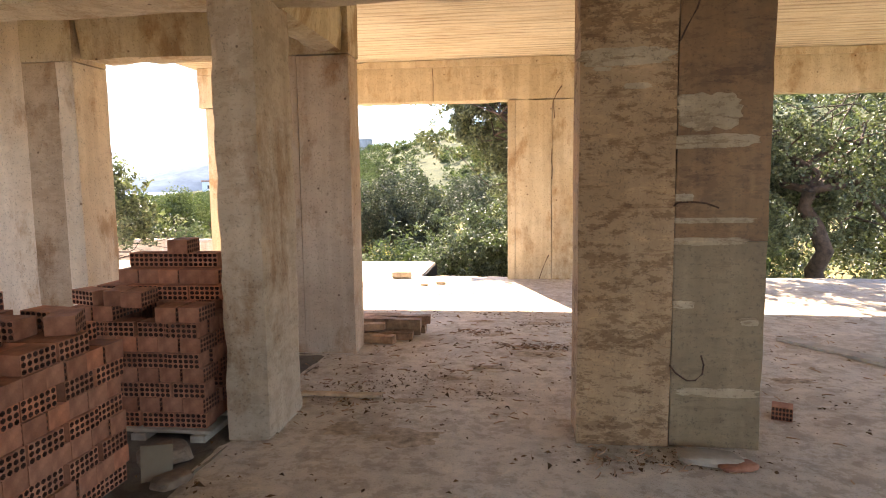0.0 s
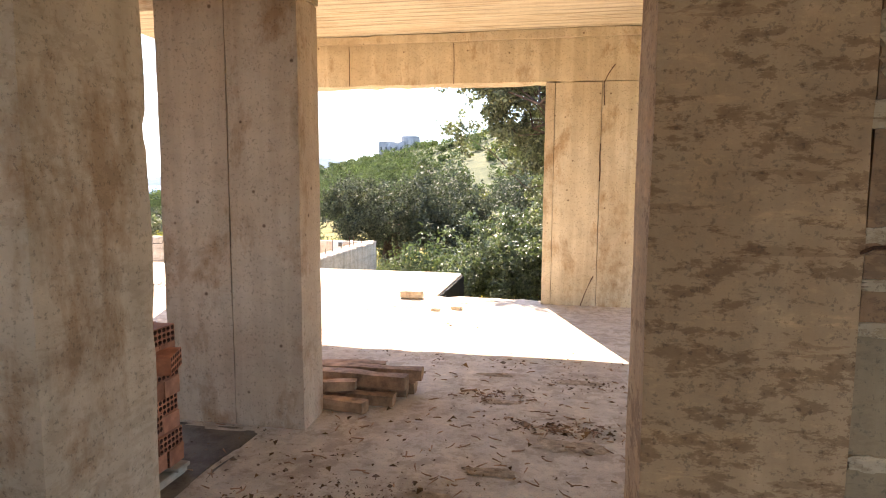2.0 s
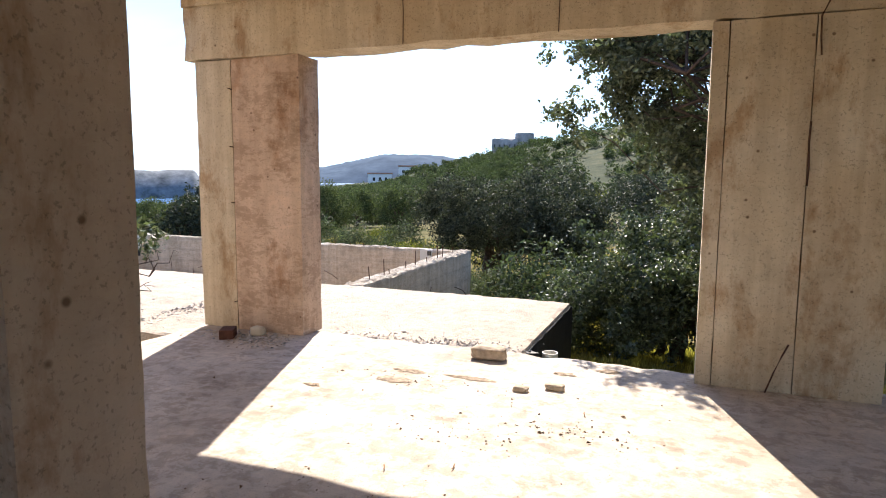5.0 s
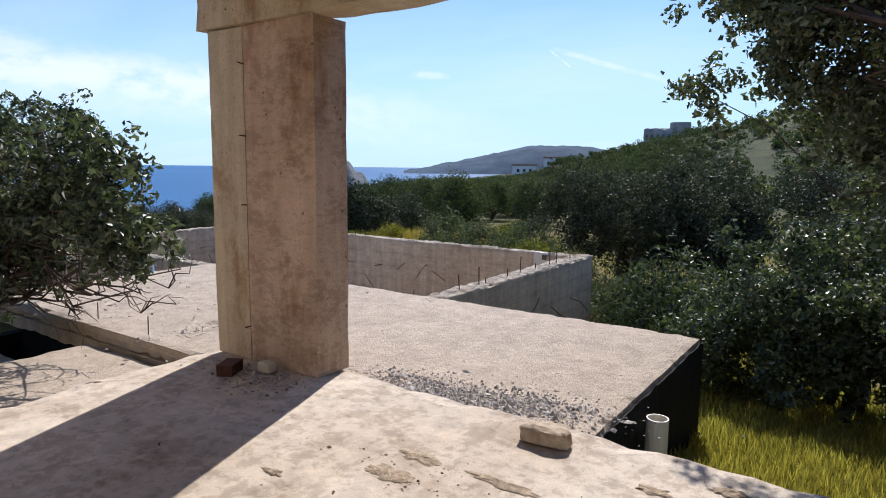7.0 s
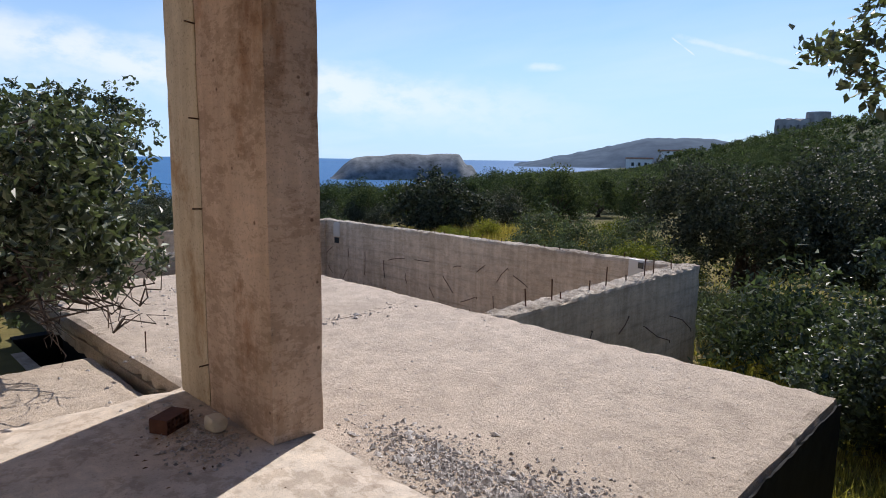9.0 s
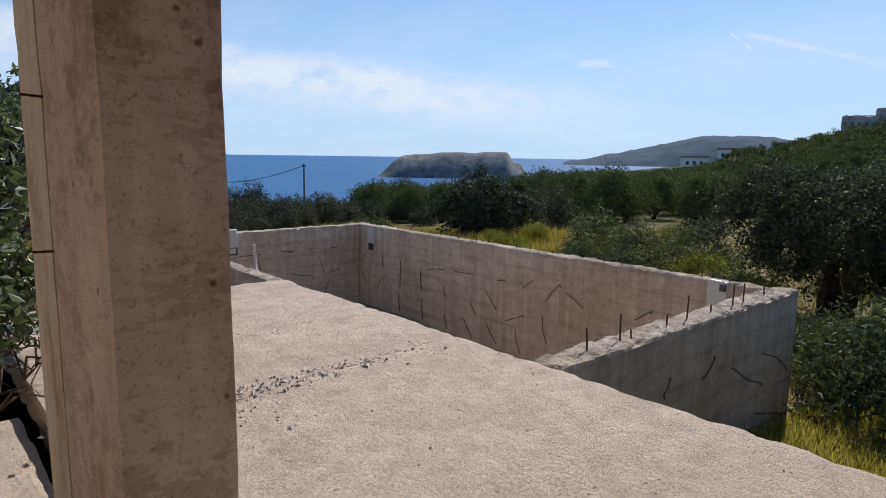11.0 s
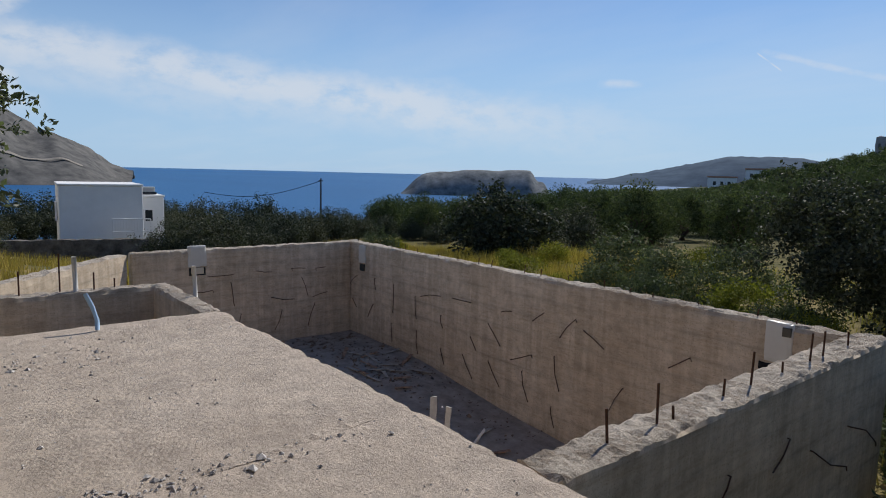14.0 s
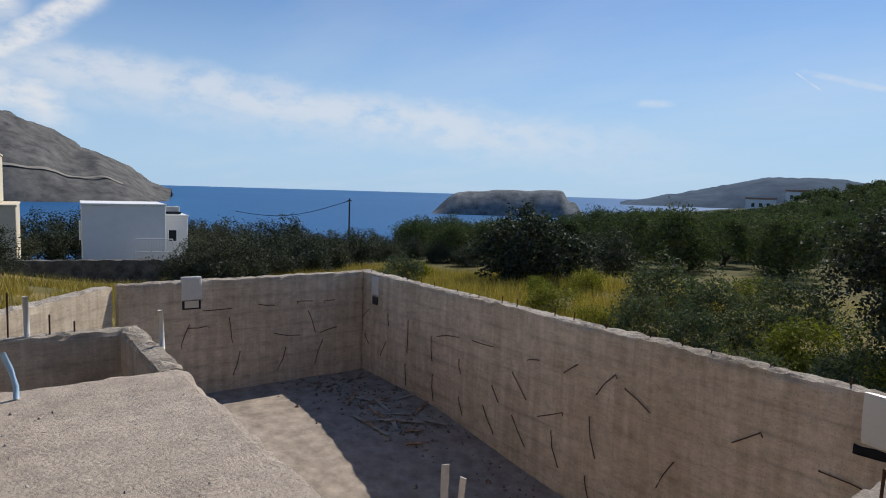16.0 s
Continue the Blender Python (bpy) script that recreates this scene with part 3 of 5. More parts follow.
column_of("column_broad", "broad beige concrete column with upright form joints",
          [((-0.63, 5.06, 0), (-0.1895, 5.36, 2.5), M_COL), ((-0.188, 5.062, 0), (0.252, 5.36, 2.5), M_COL), ((-0.64, 5.05, 2.503), (0.26, 5.37, 3.19), M_BEAM)])
column_of("column_corner", "free-standing concrete corner column with form joints and nails",
          [((-3.17, 9.28, 0), (-2.749, 9.6, 2.6), M_BEAM), ((-2.748, 9.283, 0), (-1.99, 9.61, 2.6), M_CORNER)])
column_of("column_middle", "beige concrete pillar between two openings with a wire in its joint",
          [((1.45, 9.24, 0), (1.56, 9.55, 2.6), M_BEAM), ((1.5612, 9.243, 0), (2.0875, 9.55, 2.6), M_BEAM), ((2.089, 9.24, 0), (2.63, 9.55, 2.6), M_BEAM)])
column_of("pillar_twin", "twin concrete pillar, one half brown and patched, one half grey",
          [((1.955, 3.36, 0), (2.4525, 3.74, 2.497), M_OLD), ((2.455, 3.372, 0), (2.925, 3.74, 1.128), M_GREY), ((2.455, 3.371, 1.1284), (2.925, 3.74, 2.497), M_BROWN)])
column_of("column_left", "concrete column beside the wall with a rough grey middle strip",
          [((-2.66, 5.052, 0), (-2.335, 5.5, 2.52), M_SLIM), ((-2.332, 5.04, 0), (-2.17, 5.5, 2.52), M_WALL), ((-2.66, 5.045, 2.523), (-2.17, 5.5, 3.19), M_BEAM)])
# darker strip of floor round the bricks
cast("floor_recess", (-1.5, 2.1, -0.02), (0.045, 5.045, 0.004), M_DARKFLOOR, "dark strip of floor round the bricks", 0.08, 0.002, 0.03)
cast("wall_left", (-6.5, 5.08, 0.0), (-2.665, 5.4, 3.19), M_WALL, "plain cream concrete wall", 0.3, 0.004, 0.0)
cast("floor_west", (-6.5, -6, -0.3), (-3.285, 5.4, -0.003), M_FLOOR, "dusty bare concrete floor", 0.4, 0.004, 0.0)
cast("ceiling_west", (-6.5, -6, 3.2), (-3.36, 5.4, 3.42), M_CEIL, "board-marked bare concrete ceiling", 0.5, 0.004, 0.0)
cast("column_west", (-6.4, 1.0, 0.0), (-6.1, 1.5, 3.19), M_COL, "plain concrete column", 0.3, 0.004, 0.0)
cast("wall_east", (8.5, 0.5, -0.3), (8.75, 3.0, 3.19), M_BEAM, "plain concrete wall", 0.5, 0.004, 0.0)
cast("column_east", (8.2, 9.24, 0.0), (8.6, 9.55, 2.6), M_COL, "plain concrete corner column", 0.3, 0.004, 0.0)
# out of view, added to keep light from the open back off the interior
cast("wall_back", (-6.5, -6.2, -0.3), (2.6, -5.95, 3.19), M_WALL, "unseen back wall added to block light", 0.5, 0.004, 0.0)
cast("column_back_a", (-1.5, -5.9, 0), (-1.0, -5.6, 3.19), M_COL, "plain concrete column", 0.3, 0.004, 0.0)
cast("column_back_b", (4.0, -5.9, 0), (4.5, -5.6, 3.19), M_COL, "plain concrete column", 0.3, 0.004, 0.0)

# ---- terrace slab, cellar pit and pool ----
cast("terrace_slab", (-8.75, 9.57, -0.42), (-0.16, 13.2, -0.25), M_SLAB, "rough concrete terrace slab with a pitted surface", 0.08, 0.0035, 0.025)
cast("slab_lip", (-8.74, 9.578, -0.6), (-3.0, 9.8, -0.423), M_SLAB, "rough concrete lip under the terrace slab", 0.12, 0.006, 0.02)
cast("terrace_wall_east", (-0.5, 9.57, -2.6), (-0.16, 13.1, -0.424), M_BITUMEN_SHADE, "black bitumen-coated wall under the terrace", 0.3, 0.006, 0.0)
cast("bitumen_coat", (-0.156, 9.62, -1.7), (-0.135, 13.19, -0.285), M_BITUMEN_SHADE, "black bitumen coat with a ragged upper edge", 0.08, 0.003, 0.006, top_amp=0.02)
# black stands in for the dark cavity below the slab
cast("terrace_wall_south", (-8.7, 9.95, -2.6), (-0.52, 10.2, -0.424), M_BITUMEN_SHADE, "wall set back under the terrace, black for the cavity's shade", 0.4, 0.006, 0.0)
cast("pool_wall_near", (-11.05, 12.97, -3.0), (-8.76, 13.21, -0.25), M_POOL, "board-marked concrete pool wall with broken rim", 0.08, 0.005, 0.02, top_amp=0.022, top_mat=M_RIM)
cast("kerb_block", (-9.3, 10.2, -1.0), (-8.79, 10.88, -0.05), M_RIM, "broken concrete block at the end of the terrace", 0.06, 0.015, 0.03, top_amp=0.03)
cast("trench_floor", (-9.0, 9.2, -2.62), (-0.1, 9.94, -2.32), M_DIRT, "earth at the bottom of the trench", 0.3, 0.02, 0.0)
# trench end, blackened to paint the trench's shade
cast("trench_end", (-9.05, 9.405, -2.6), (-8.85, 10.19, -0.9), M_BITUMEN_SHADE, "end wall of the trench, coloured black for shade", 0.2, 0.01, 0.0)
cast("pit_wall_south", (-11.07, 10.38, -2.6), (-8.8, 10.62, -0.9), M_POOL, "rough concrete side of the pit", 0.2, 0.01, 0.0)
cast("trench_wall", (-8.9, 9.26, -2.6), (-3.3, 9.4, -0.93), M_POOL, "rough concrete side of the trench under the terrace", 0.3, 0.006, 0.0)
cast("pool_wall_slab", (-8.75, 12.85, -3.5), (-3.6, 13.1, -0.424), M_POOL, "concrete pool wall under the terrace edge", 0.3, 0.006, 0.0)
cast("low_slab", (-5.8, 7.2, -0.75), (-3.29, 9.48, -0.42), M_SLAB, "low pale concrete slab beside the house", 0.1, 0.01, 0.02)
cast("pool_wall_east", (-3.92, 13.21, -3.5), (-3.55, 18.7, -0.25), M_POOL, "concrete pool wall with rough broken rim and bare rebar", 0.05, 0.005, 0.02, top_amp=0.022, top_mat=M_RIM)
cast("pool_wall_far", (-14.7, 18.34, -3.5), (-3.93, 18.62, -0.25), M_POOL, "long stained concrete pool wall with bent rebar", 0.08, 0.005, 0.02, top_amp=0.022, top_mat=M_RIM)
cast("pool_wall_west", (-14.7, 13.5, -3.5), (-14.42, 18.33, -0.25), M_POOL, "concrete pool wall with bent rebar", 0.08, 0.005, 0.02, top_amp=0.022, top_mat=M_RIM)
def pool_z(x):
    """Top of the pool floor, which falls towards the deep end in the east."""
    return -2.42 - 0.42 * smooth01(-12.6, -7.9, x) - 0.2 * smooth01(-8.6, -5.5, x)


pool_floor = cast("pool_floor", (-14.72, 9.9, -0.3), (-3.7, 18.5, 0.0), M_DIRT, "dusty pool floor with rubble falling to the deep end", 0.2, 0.02, 0.0)
for v in pool_floor.data.vertices:
    v.co.z += pool_z(v.co.x)
cast("pit_wall_west", (-11.06, 10.63, -2.3), (-10.8, 13.11, -0.25), M_POOL, "low concrete pit wall with rough rim", 0.08, 0.005, 0.02, top_amp=0.022, top_mat=M_RIM)


def slanted_wall():
    a, b = Vector((-14.45, 13.45)), Vector((-10.6, 10.05))
    ob = put("retaining_wall", rough_mesh("retaining_wall", (0, -0.3, -1.9), ((b - a).length, 0.0, 0.0), 0.14, 0.008, M_POOL, 0.02, 0.03, M_RIM))
    ob.matrix_basis = pose(a.x, a.y, -0.27, 0, 0, math.degrees(math.atan2(b.y - a.y, b.x - a.x)))
    tagged(ob, "sunlit board-marked retaining wall with rough rim", "wall", kind="structure")


slanted_wall()
cast("pit_floor", (-10.8, 10.3, -2.0), (-8.76, 13.11, -1.7), M_DIRT, "dusty floor of the cellar pit", 0.25, 0.02, 0.0)
cast("pit_curb", (-10.79, 10.2, -1.7), (-8.62, 10.5, -0.3), M_POOL, "low concrete curb at the end of the pit", 0.12, 0.006, 0.02, top_amp=0.03, top_mat=M_RIM)
seam = cast("slab_seam", (-0.045, 0, -0.262), (0.045, 3.0, -0.243), M_SLAB, "low broken mortar seam across the slab", 0.05, 0.012, 0.012, top_amp=0.012)
seam.matrix_basis = pose(-4.58, 9.9, 0, 0, 0, 6.5)
# ---- vegetation ----
def leaf_cloud(rng, centres, per, sigma, length, width, tri=False, droop=0.0):
    """Verts and faces of loose leaves round the clump centres."""
    c = np.repeat(np.asarray(centres, float), per, axis=0)
    n = len(c)
    p = c + rng.normal(0, 1, (n, 3)) * np.asarray(sigma)
    nor = rng.normal(0, 1, (n, 3)) + np.array((0, 0, 0.7))
    nor /= np.linalg.norm(nor, axis=1)[:, None]
    d = rng.normal(0, 1, (n, 3)) + np.array((0, 0, -droop))
    d -= nor * (d * nor).sum(1)[:, None]
    d /= np.linalg.norm(d, axis=1)[:, None] + 1e-9
    s = np.cross(nor, d)
    ln = (length * rng.uniform(0.6, 1.3, n))[:, None]
    wd = ln * width / length
    if tri:
        v = np.stack([p - d * ln * 0.5 - s * wd * 0.5, p - d * ln * 0.5 + s * wd * 0.5, p + d * ln * 0.5], 1)
    else:
        v = np.stack([p - d * ln * 0.5, p - s * wd * 0.5 + nor * wd * 0.2, p + d * ln * 0.5, p + s * wd * 0.5 + nor * wd * 0.2], 1)
    k = v.shape[1]
    return v.reshape(-1, 3), np.arange(n * k).reshape(n, k)


def shell_points(rng, blobs, n, thick=0.45, gaps=0.25):
    """Clump centres in the outer part of a few ellipsoids, with gaps."""
    out = []
    vol = [(b[3] * b[4] * b[5]) ** 0.6 for b in blobs]
    pick = rng.choice(len(blobs), n * 3, p=np.array(vol) / sum(vol))
    for i in pick:
        cx, cy, cz, rx, ry, rz = blobs[i]
        d = rng.normal(0, 1, 3)
        d /= np.linalg.norm(d)
        r = 1 - thick * rng.random() ** 1.3
        r *= 1 + 0.22 * noise.noise(Vector(d * 2.3) + Vector((cx, cy, cz)))
        q = np.array((cx + d[0] * rx * r, cy + d[1] * ry * r, cz + d[2] * rz * r))
        if noise.noise(Vector(q * 1.1)) < -gaps:
            continue
        out.append(q)
        if len(out) == n:
            break
    return np.array(out)


def boughs(rng, pts, sub, spread):
    """Each clump centre grows into a few smaller tufts."""
    c = np.repeat(pts, sub, axis=0)
    return c + rng.normal(0, 1, c.shape) * np.array((spread, spread, spread * 0.7))


def limb(rng, a, b, r0, r1, wob=0.12, seg=6):
    a, b = np.array(a, float), np.array(b, float)
    ln = np.linalg.norm(b - a)
    pts = []
    for i in range(seg + 1):
        f = i / seg
        q = a + (b - a) * f
        q[2] += math.sin(f * math.pi) * ln * 0.06
        if 0 < i < seg:
            q += rng.normal(0, 1, 3) * wob * ln / seg
        pts.append(q)
    return pts, [r0 + (r1 - r0) * (i / seg) ** 0.8 for i in range(seg + 1)]


def tree(name, label, base, blobs, clumps, per, length, width, leaf, trunk_r, fork, seed, sigma=0.2, category="tree", limbs=9, twigs=40, tri=False, stems=1, group="", gaps=0.25, thick=0.45, sub=8, spread=0.3, bare=()):
    """A tapered, forked trunk with limbs that reach into a crown of loose leaves."""
    rng = np.random.default_rng(seed)
    root = new(name)
    root.location = base
    tagged(root, label, category, group)
    off = np.array(base, float)
    pts = shell_points(rng, blobs, clumps, gaps=gaps, thick=thick)
    geo = []
    for s in range(stems):
        f = np.array(fork, float) + (rng.normal(0, 0.35, 3) * np.array((1, 1, 0.3)) if s else 0)
        start = off + (rng.normal(0, 0.22, 3) * np.array((1, 1, 0)) if s else 0) - np.array((0, 0, 0.25))
        p, r = limb(rng, start, f, trunk_r * 1.35, trunk_r * 0.75, 0.16)
        geo.append(tube([q - off for q in p], r, 9))
        for k in range(limbs // stems):
            tip = pts[rng.integers(len(pts))]
            mid = f + (tip - f) * 0.8
            p, r = limb(rng, f, mid, trunk_r * 0.55, trunk_r * 0.12, 0.3)
            geo.append(tube([q - off for q in p], r, 6))
            for t in range(max(1, twigs // limbs)):
                tip2 = pts[rng.integers(len(pts))]
                if np.linalg.norm(tip2 - mid) < np.linalg.norm(mid - f) * 1.3 + 0.3:
                    a = p[rng.integers(2, len(p))]
                    p2, r2 = limb(rng, a, tip2, trunk_r * 0.16, trunk_r * 0.03, 0.3, 4)
                    geo.append(tube([q - off for q in p2], r2, 4))
    for tip in bare:
        p, r = limb(rng, fork, tip, trunk_r * 0.3, trunk_r * 0.05, 0.45, 8)
        geo.append(tube([q - off for q in p], r, 5))
        for k in range(9):
            a = p[rng.integers(3, len(p))]
            p2, r2 = limb(rng, a, a + rng.normal(0, 0.2, 3) + np.array((0.16, 0.1, 0.06)), trunk_r * 0.09, trunk_r * 0.02, 0.5, 4)
            geo.append(tube([q - off for q in p2], r2, 4))
    v, fc = join(geo)
    put("trunk", mesh_of("trunk", [tuple(q) for q in v], fc, (M_BARK,), True), root)
    lv, lf = leaf_cloud(rng, boughs(rng, pts, sub, spread) - off, per, sigma, length, width, tri)
    put("crown", mesh_of("crown", lv.tolist(), lf.tolist(), (leaf,)), root)
    return root


tree("carob_tree", "large dark green carob tree leaning over the floor edge", (3.7, 11.3, -1.15),
     [(4.2, 13.2, 3.1, 2.9, 2.2, 1.7), (2.4, 14.2, 0.9, 1.3, 1.2, 1.2), (5.3, 13.4, 0.9, 2.2, 1.6, 1.8), (0.85, 13.0, 2.7, 0.7, 0.6, 0.8), (0.24, 12.8, 2.35, 0.46, 0.4, 0.3), (0.24, 12.8, 2.35, 0.46, 0.4, 0.3), (0.4, 12.8, 2.7, 0.46, 0.4, 0.4),
      (0.36, 12.9, 3.1, 0.46, 0.4, 0.38), (1.8, 13.4, 1.9, 0.9, 0.7, 1.0), (1.8, 13.4, 1.9, 0.9, 0.7, 1.0), (2.0, 13.3, 3.7, 1.2, 0.9, 0.9), (3.9, 11.9, 1.3, 1.2, 0.55, 0.9), (3.75, 10.75, 1.75, 0.95, 0.35, 0.75), (3.75, 10.75, 1.75, 0.95, 0.35, 0.75), (4.7, 12.1, 0.2, 1.1, 0.6, 0.7), (2.4, 14.2, 1.4, 1.5, 1.2, 1.5), (3.0, 14.5, 0.6, 1.3, 1.0, 1.0)],
     270, 48, 0.072, 0.044, L_CAROB, 0.13, (3.35, 11.3, 1.7), 3, 0.06, limbs=18, twigs=220, sub=14, spread=0.24, gaps=0.13, thick=0.6)
tree("carob_bush", "dense glossy carob bush growing up from the slope below the terrace", (1.2, 16.3, ground_z(1.2, 16.3)),
     [(1.0, 16.3, -0.4, 2.4, 1.5, 1.35), (1.0, 16.3, -0.4, 2.2, 1.4, 1.25), (2.9, 16.0, 0.3, 1.6, 1.3, 1.5)], 120, 46, 0.085, 0.052, L_CAROB, 0.08, (1.2, 16.3, -1.2), 9, 0.07, "bush", limbs=14, twigs=90, sub=12, spread=0.27, gaps=0.25, stems=3)
tree("carob_tree", "dark green carob tree with a bare leaning trunk", (7.3, 12.4, -1.1),
     [(7.6, 13.4, 2.5, 2.7, 2.0, 2.2), (9.5, 14.6, 0.9, 2.4, 1.7, 1.7)], 90, 52, 0.09, 0.06, L_CAROB, 0.15, (6.9, 12.3, 1.2), 4, 0.12, limbs=12, twigs=80, spread=0.3, gaps=0.15)
tree("carob_tree", "small carob tree overhanging the terrace slab", (-7.5, 8.5, -1.0),
     [(-6.6, 8.9, 1.2, 1.3, 1.0, 0.95), (-8.9, 10.3, 1.6, 1.0, 0.9, 0.9), (-5.2, 9.15, 1.25, 0.8, 0.5, 0.6), (-4.9, 9.1, 0.95, 0.7, 0.35, 0.4), (-4.5, 9.05, 0.85, 0.5, 0.25, 0.35), (-6.9, 8.4, 0.0, 0.7, 0.5, 0.45)], 115, 22, 0.085, 0.045, L_CAROB, 0.1, (-7.0, 8.8, 0.1), 5, 0.05, limbs=22, twigs=300, sub=9, spread=0.17, gaps=0.05,
     bare=[(-4.6, 9.3, 0.3), (-4.2, 9.2, 0.2), (-5.0, 9.5, 0.2), (-4.4, 9.4, 0.5), (-5.2, 9.6, 0.35), (-4.6, 9.0, 0.35), (-5.1, 9.0, 0.15), (-3.9, 9.3, 0.45)])
tree("carob_tree", "dark spreading carob tree with several trunks in the meadow", (-5.0, 26.2, -2.25),
     [(-5.1, 26.2, 0.1, 2.6, 2.3, 1.5), (-3.0, 25.8, -0.2, 1.7, 1.4, 1.2)], 130, 55, 0.1, 0.06, L_DARK, 0.16, (-5.0, 26.1, -1.0), 6, 0.12, limbs=12, twigs=60, stems=3, sub=9, spread=0.36)
tree("carob_tree", "dark rounded carob tree among the shrubs", (-23.3, 31.9, -2.5),
     [(-23.3, 31.9, -1.0, 2.5, 2.4, 1.55)], 60, 22, 0.2, 0.13, L_DARK, 0.15, (-23.3, 31.9, -1.4), 7, 0.18, limbs=8, twigs=30, sub=7, spread=0.36)


def at_polar(az, d, eye=(-2.4, 11.6)):
    a = radians(az)
    return eye[0] - d * math.sin(a), eye[1] + d * math.cos(a)


# shared models for the grove and the scrub, each copied many times
def model_tree(name, label, blobs, clumps, per, length, width, leaf, r, seed, category, group, stems=1, spread=0.3):
    ob = tree(name, label, (0, 0, 0), blobs, clumps, per, length, width, leaf, r, (0, 0, 0.9 if r > 0.1 else 0.25), seed, spread * 0.55, category, 6, 14, True, stems, group, sub=6, spread=spread)
    return ob


OLIVES = [model_tree("olive_tree", "grey-green olive tree in a dense grove", [(0, 0, 2.0, 2.0 + 0.2 * k, 1.9, 1.75), (0.7 - 0.6 * k, 0.5, 2.9, 1.1, 1.1, 1.0)], 46, 24, 0.22, 0.09, L_OLIVE, 0.16, 20 + k, "tree", "olive grove", 2, 0.42) for k in range(3)]
SCRUBS = [model_tree("shrub", "low grey-green Mediterranean shrub", [(0, 0, 0.55, 1.1, 1.0, 0.75)], 34, 20, 0.13, 0.05, L_SCRUB, 0.03, 30, "shrub", "shrubs", 1, 0.22),
          model_tree("shrub", "round shrub with yellow flowers in the meadow", [(0, 0, 0.5, 1.0, 1.0, 0.65)], 34, 20, 0.11, 0.045, L_YELLOW, 0.03, 31, "shrub", "shrubs", 1, 0.2),
          model_tree("shrub", "dense dark green evergreen shrub on the slope", [(0, 0, 1.2, 1.7, 1.5, 1.35)], 46, 48, 0.12, 0.07, L_DARK, 0.06, 32, "shrub", "shrubs", 1, 0.32)]
used_models = set()


def plant(model, x, y, scale, turn, dz=0.0):
    m = pose(x, y, ground_z(x, y) + dz, 0, 0, turn)
    if model.name not in used_models:
        used_models.add(model.name)
        model.matrix_basis = m
        model.scale = (scale, scale, scale)
        return model
    ob = copy_thing(model, m)
    ob.scale = (scale, scale, scale)
    return ob


rs = random.Random(11)
d = 36.0
while d < 150:
    step = 3.6 + d * 0.017
    az = 13.0
    while az < 57:
        jx = az + rs.uniform(-0.3, 0.3) * math.degrees(step / d)
        jd = d + rs.uniform(-1.6, 1.6)
        if not (jd < 48 and jx > 40):
            x, y = at_polar(jx, jd)
            plant(OLIVES[rs.randrange(3)], x, y, rs.uniform(0.85, 1.05) * (0.92 if d > 58 else 0.8), rs.uniform(0, 360))
        az += math.degrees(step / d)
    d += step * 1.05

# evergreen thicket towards the white house and shore
for az, dd, s in ((75.3, 31, 0.95), (73.3, 30, 1.0), (71.5, 31, 1.0), (69, 33, 0.9), (66, 36, 1.0), (64, 39, 0.95), (61.5, 42, 1.0), (59, 46, 0.79), (56.5, 50, 0.79), (54, 47, 0.72), (51.5, 44, 0.72),
                  (73, 44, 1.3), (68, 48, 1.4), (64, 55, 1.01), (60, 60, 1.15), (57, 66, 1.15), (62, 75, 1.15), (67, 70, 1.5), (71, 62, 1.4), (90.5, 34, 1.0), (88.0, 52, 1.0), (42.5, 31, 0.95), (39, 34, 1.0), (54.5, 62, 1.08), (84, 60, 1.7), (86.5, 57, 1.6), (82, 66, 1.8), (79, 64, 1.6), (77, 70, 1.7), (74.5, 66, 1.5), (75.5, 55, 1.3)):
    x, y = at_polar(az, dd)
    plant(SCRUBS[2], x, y, s * 0.82, rs.uniform(0, 360), -0.1)
# low scrub beside and beyond the pool
for x, y, k, s in ((-2.3, 19.4, 0, 1.2), (-0.2, 16.4, 0, 0.9), (-3.4, 20.4, 0, 1.0), (-12.4, 25.4, 0, 1.1), (-8.7, 26.3, 1, 1.15), (-13.9, 25.2, 1, 0.75), (-9.6, 23.9, 1, 0.5), (-16.0, 26.0, 1, 1.0), (-10.8, 25.3, 0, 0.95), (-8.3, 23.5, 0, 0.75), (-6.3, 24.6, 1, 0.85), (-5.6, 22.6, 0, 0.8), (-7.6, 27.6, 0, 1.1), (-10.3, 27.4, 0, 1.0), (-5.9, 20.6, 0, 0.7), (-6.9, 23.2, 0, 0.75), (-14.8, 29.6, 0, 1.45), (-12.4, 28.6, 0, 1.3),
                   (-18.5, 30.4, 1, 0.95), (-20.0, 29.0, 1, 0.7), (-7.4, 25.0, 0, 0.8), (-1.0, 21.0, 1, 0.9), (0.6, 19.4, 1, 0.9), (-4.6, 21.6, 0, 0.8), (-6.4, 30.6, 0, 1.5), (-11.3, 31.5, 0, 1.3), (-14.0, 34.0, 1, 1.1),
                   (-26.5, 27.0, 0, 1.2), (-24.0, 24.6, 0, 0.8), (-28.0, 29.0, 1, 1.0), (2.5, 20.5, 0, 1.4), (5.0, 18.0, 0, 1.5), (8.5, 19.5, 0, 1.6), (-3.0, 31.0, 0, 1.6), (1.0, 28.0, 2, 1.3), (4.5, 25.0, 2, 1.4), (9.0, 24.0, 2, 1.5), (13.0, 17.0, 2, 1.5), (-9.5, 7.2, 0, 1.0), (-10.6, 8.6, 2, 0.7)):
    plant(SCRUBS[k], x, y, s * (0.82 if y > 20 else 1.0), rs.uniform(0, 360), -0.08)
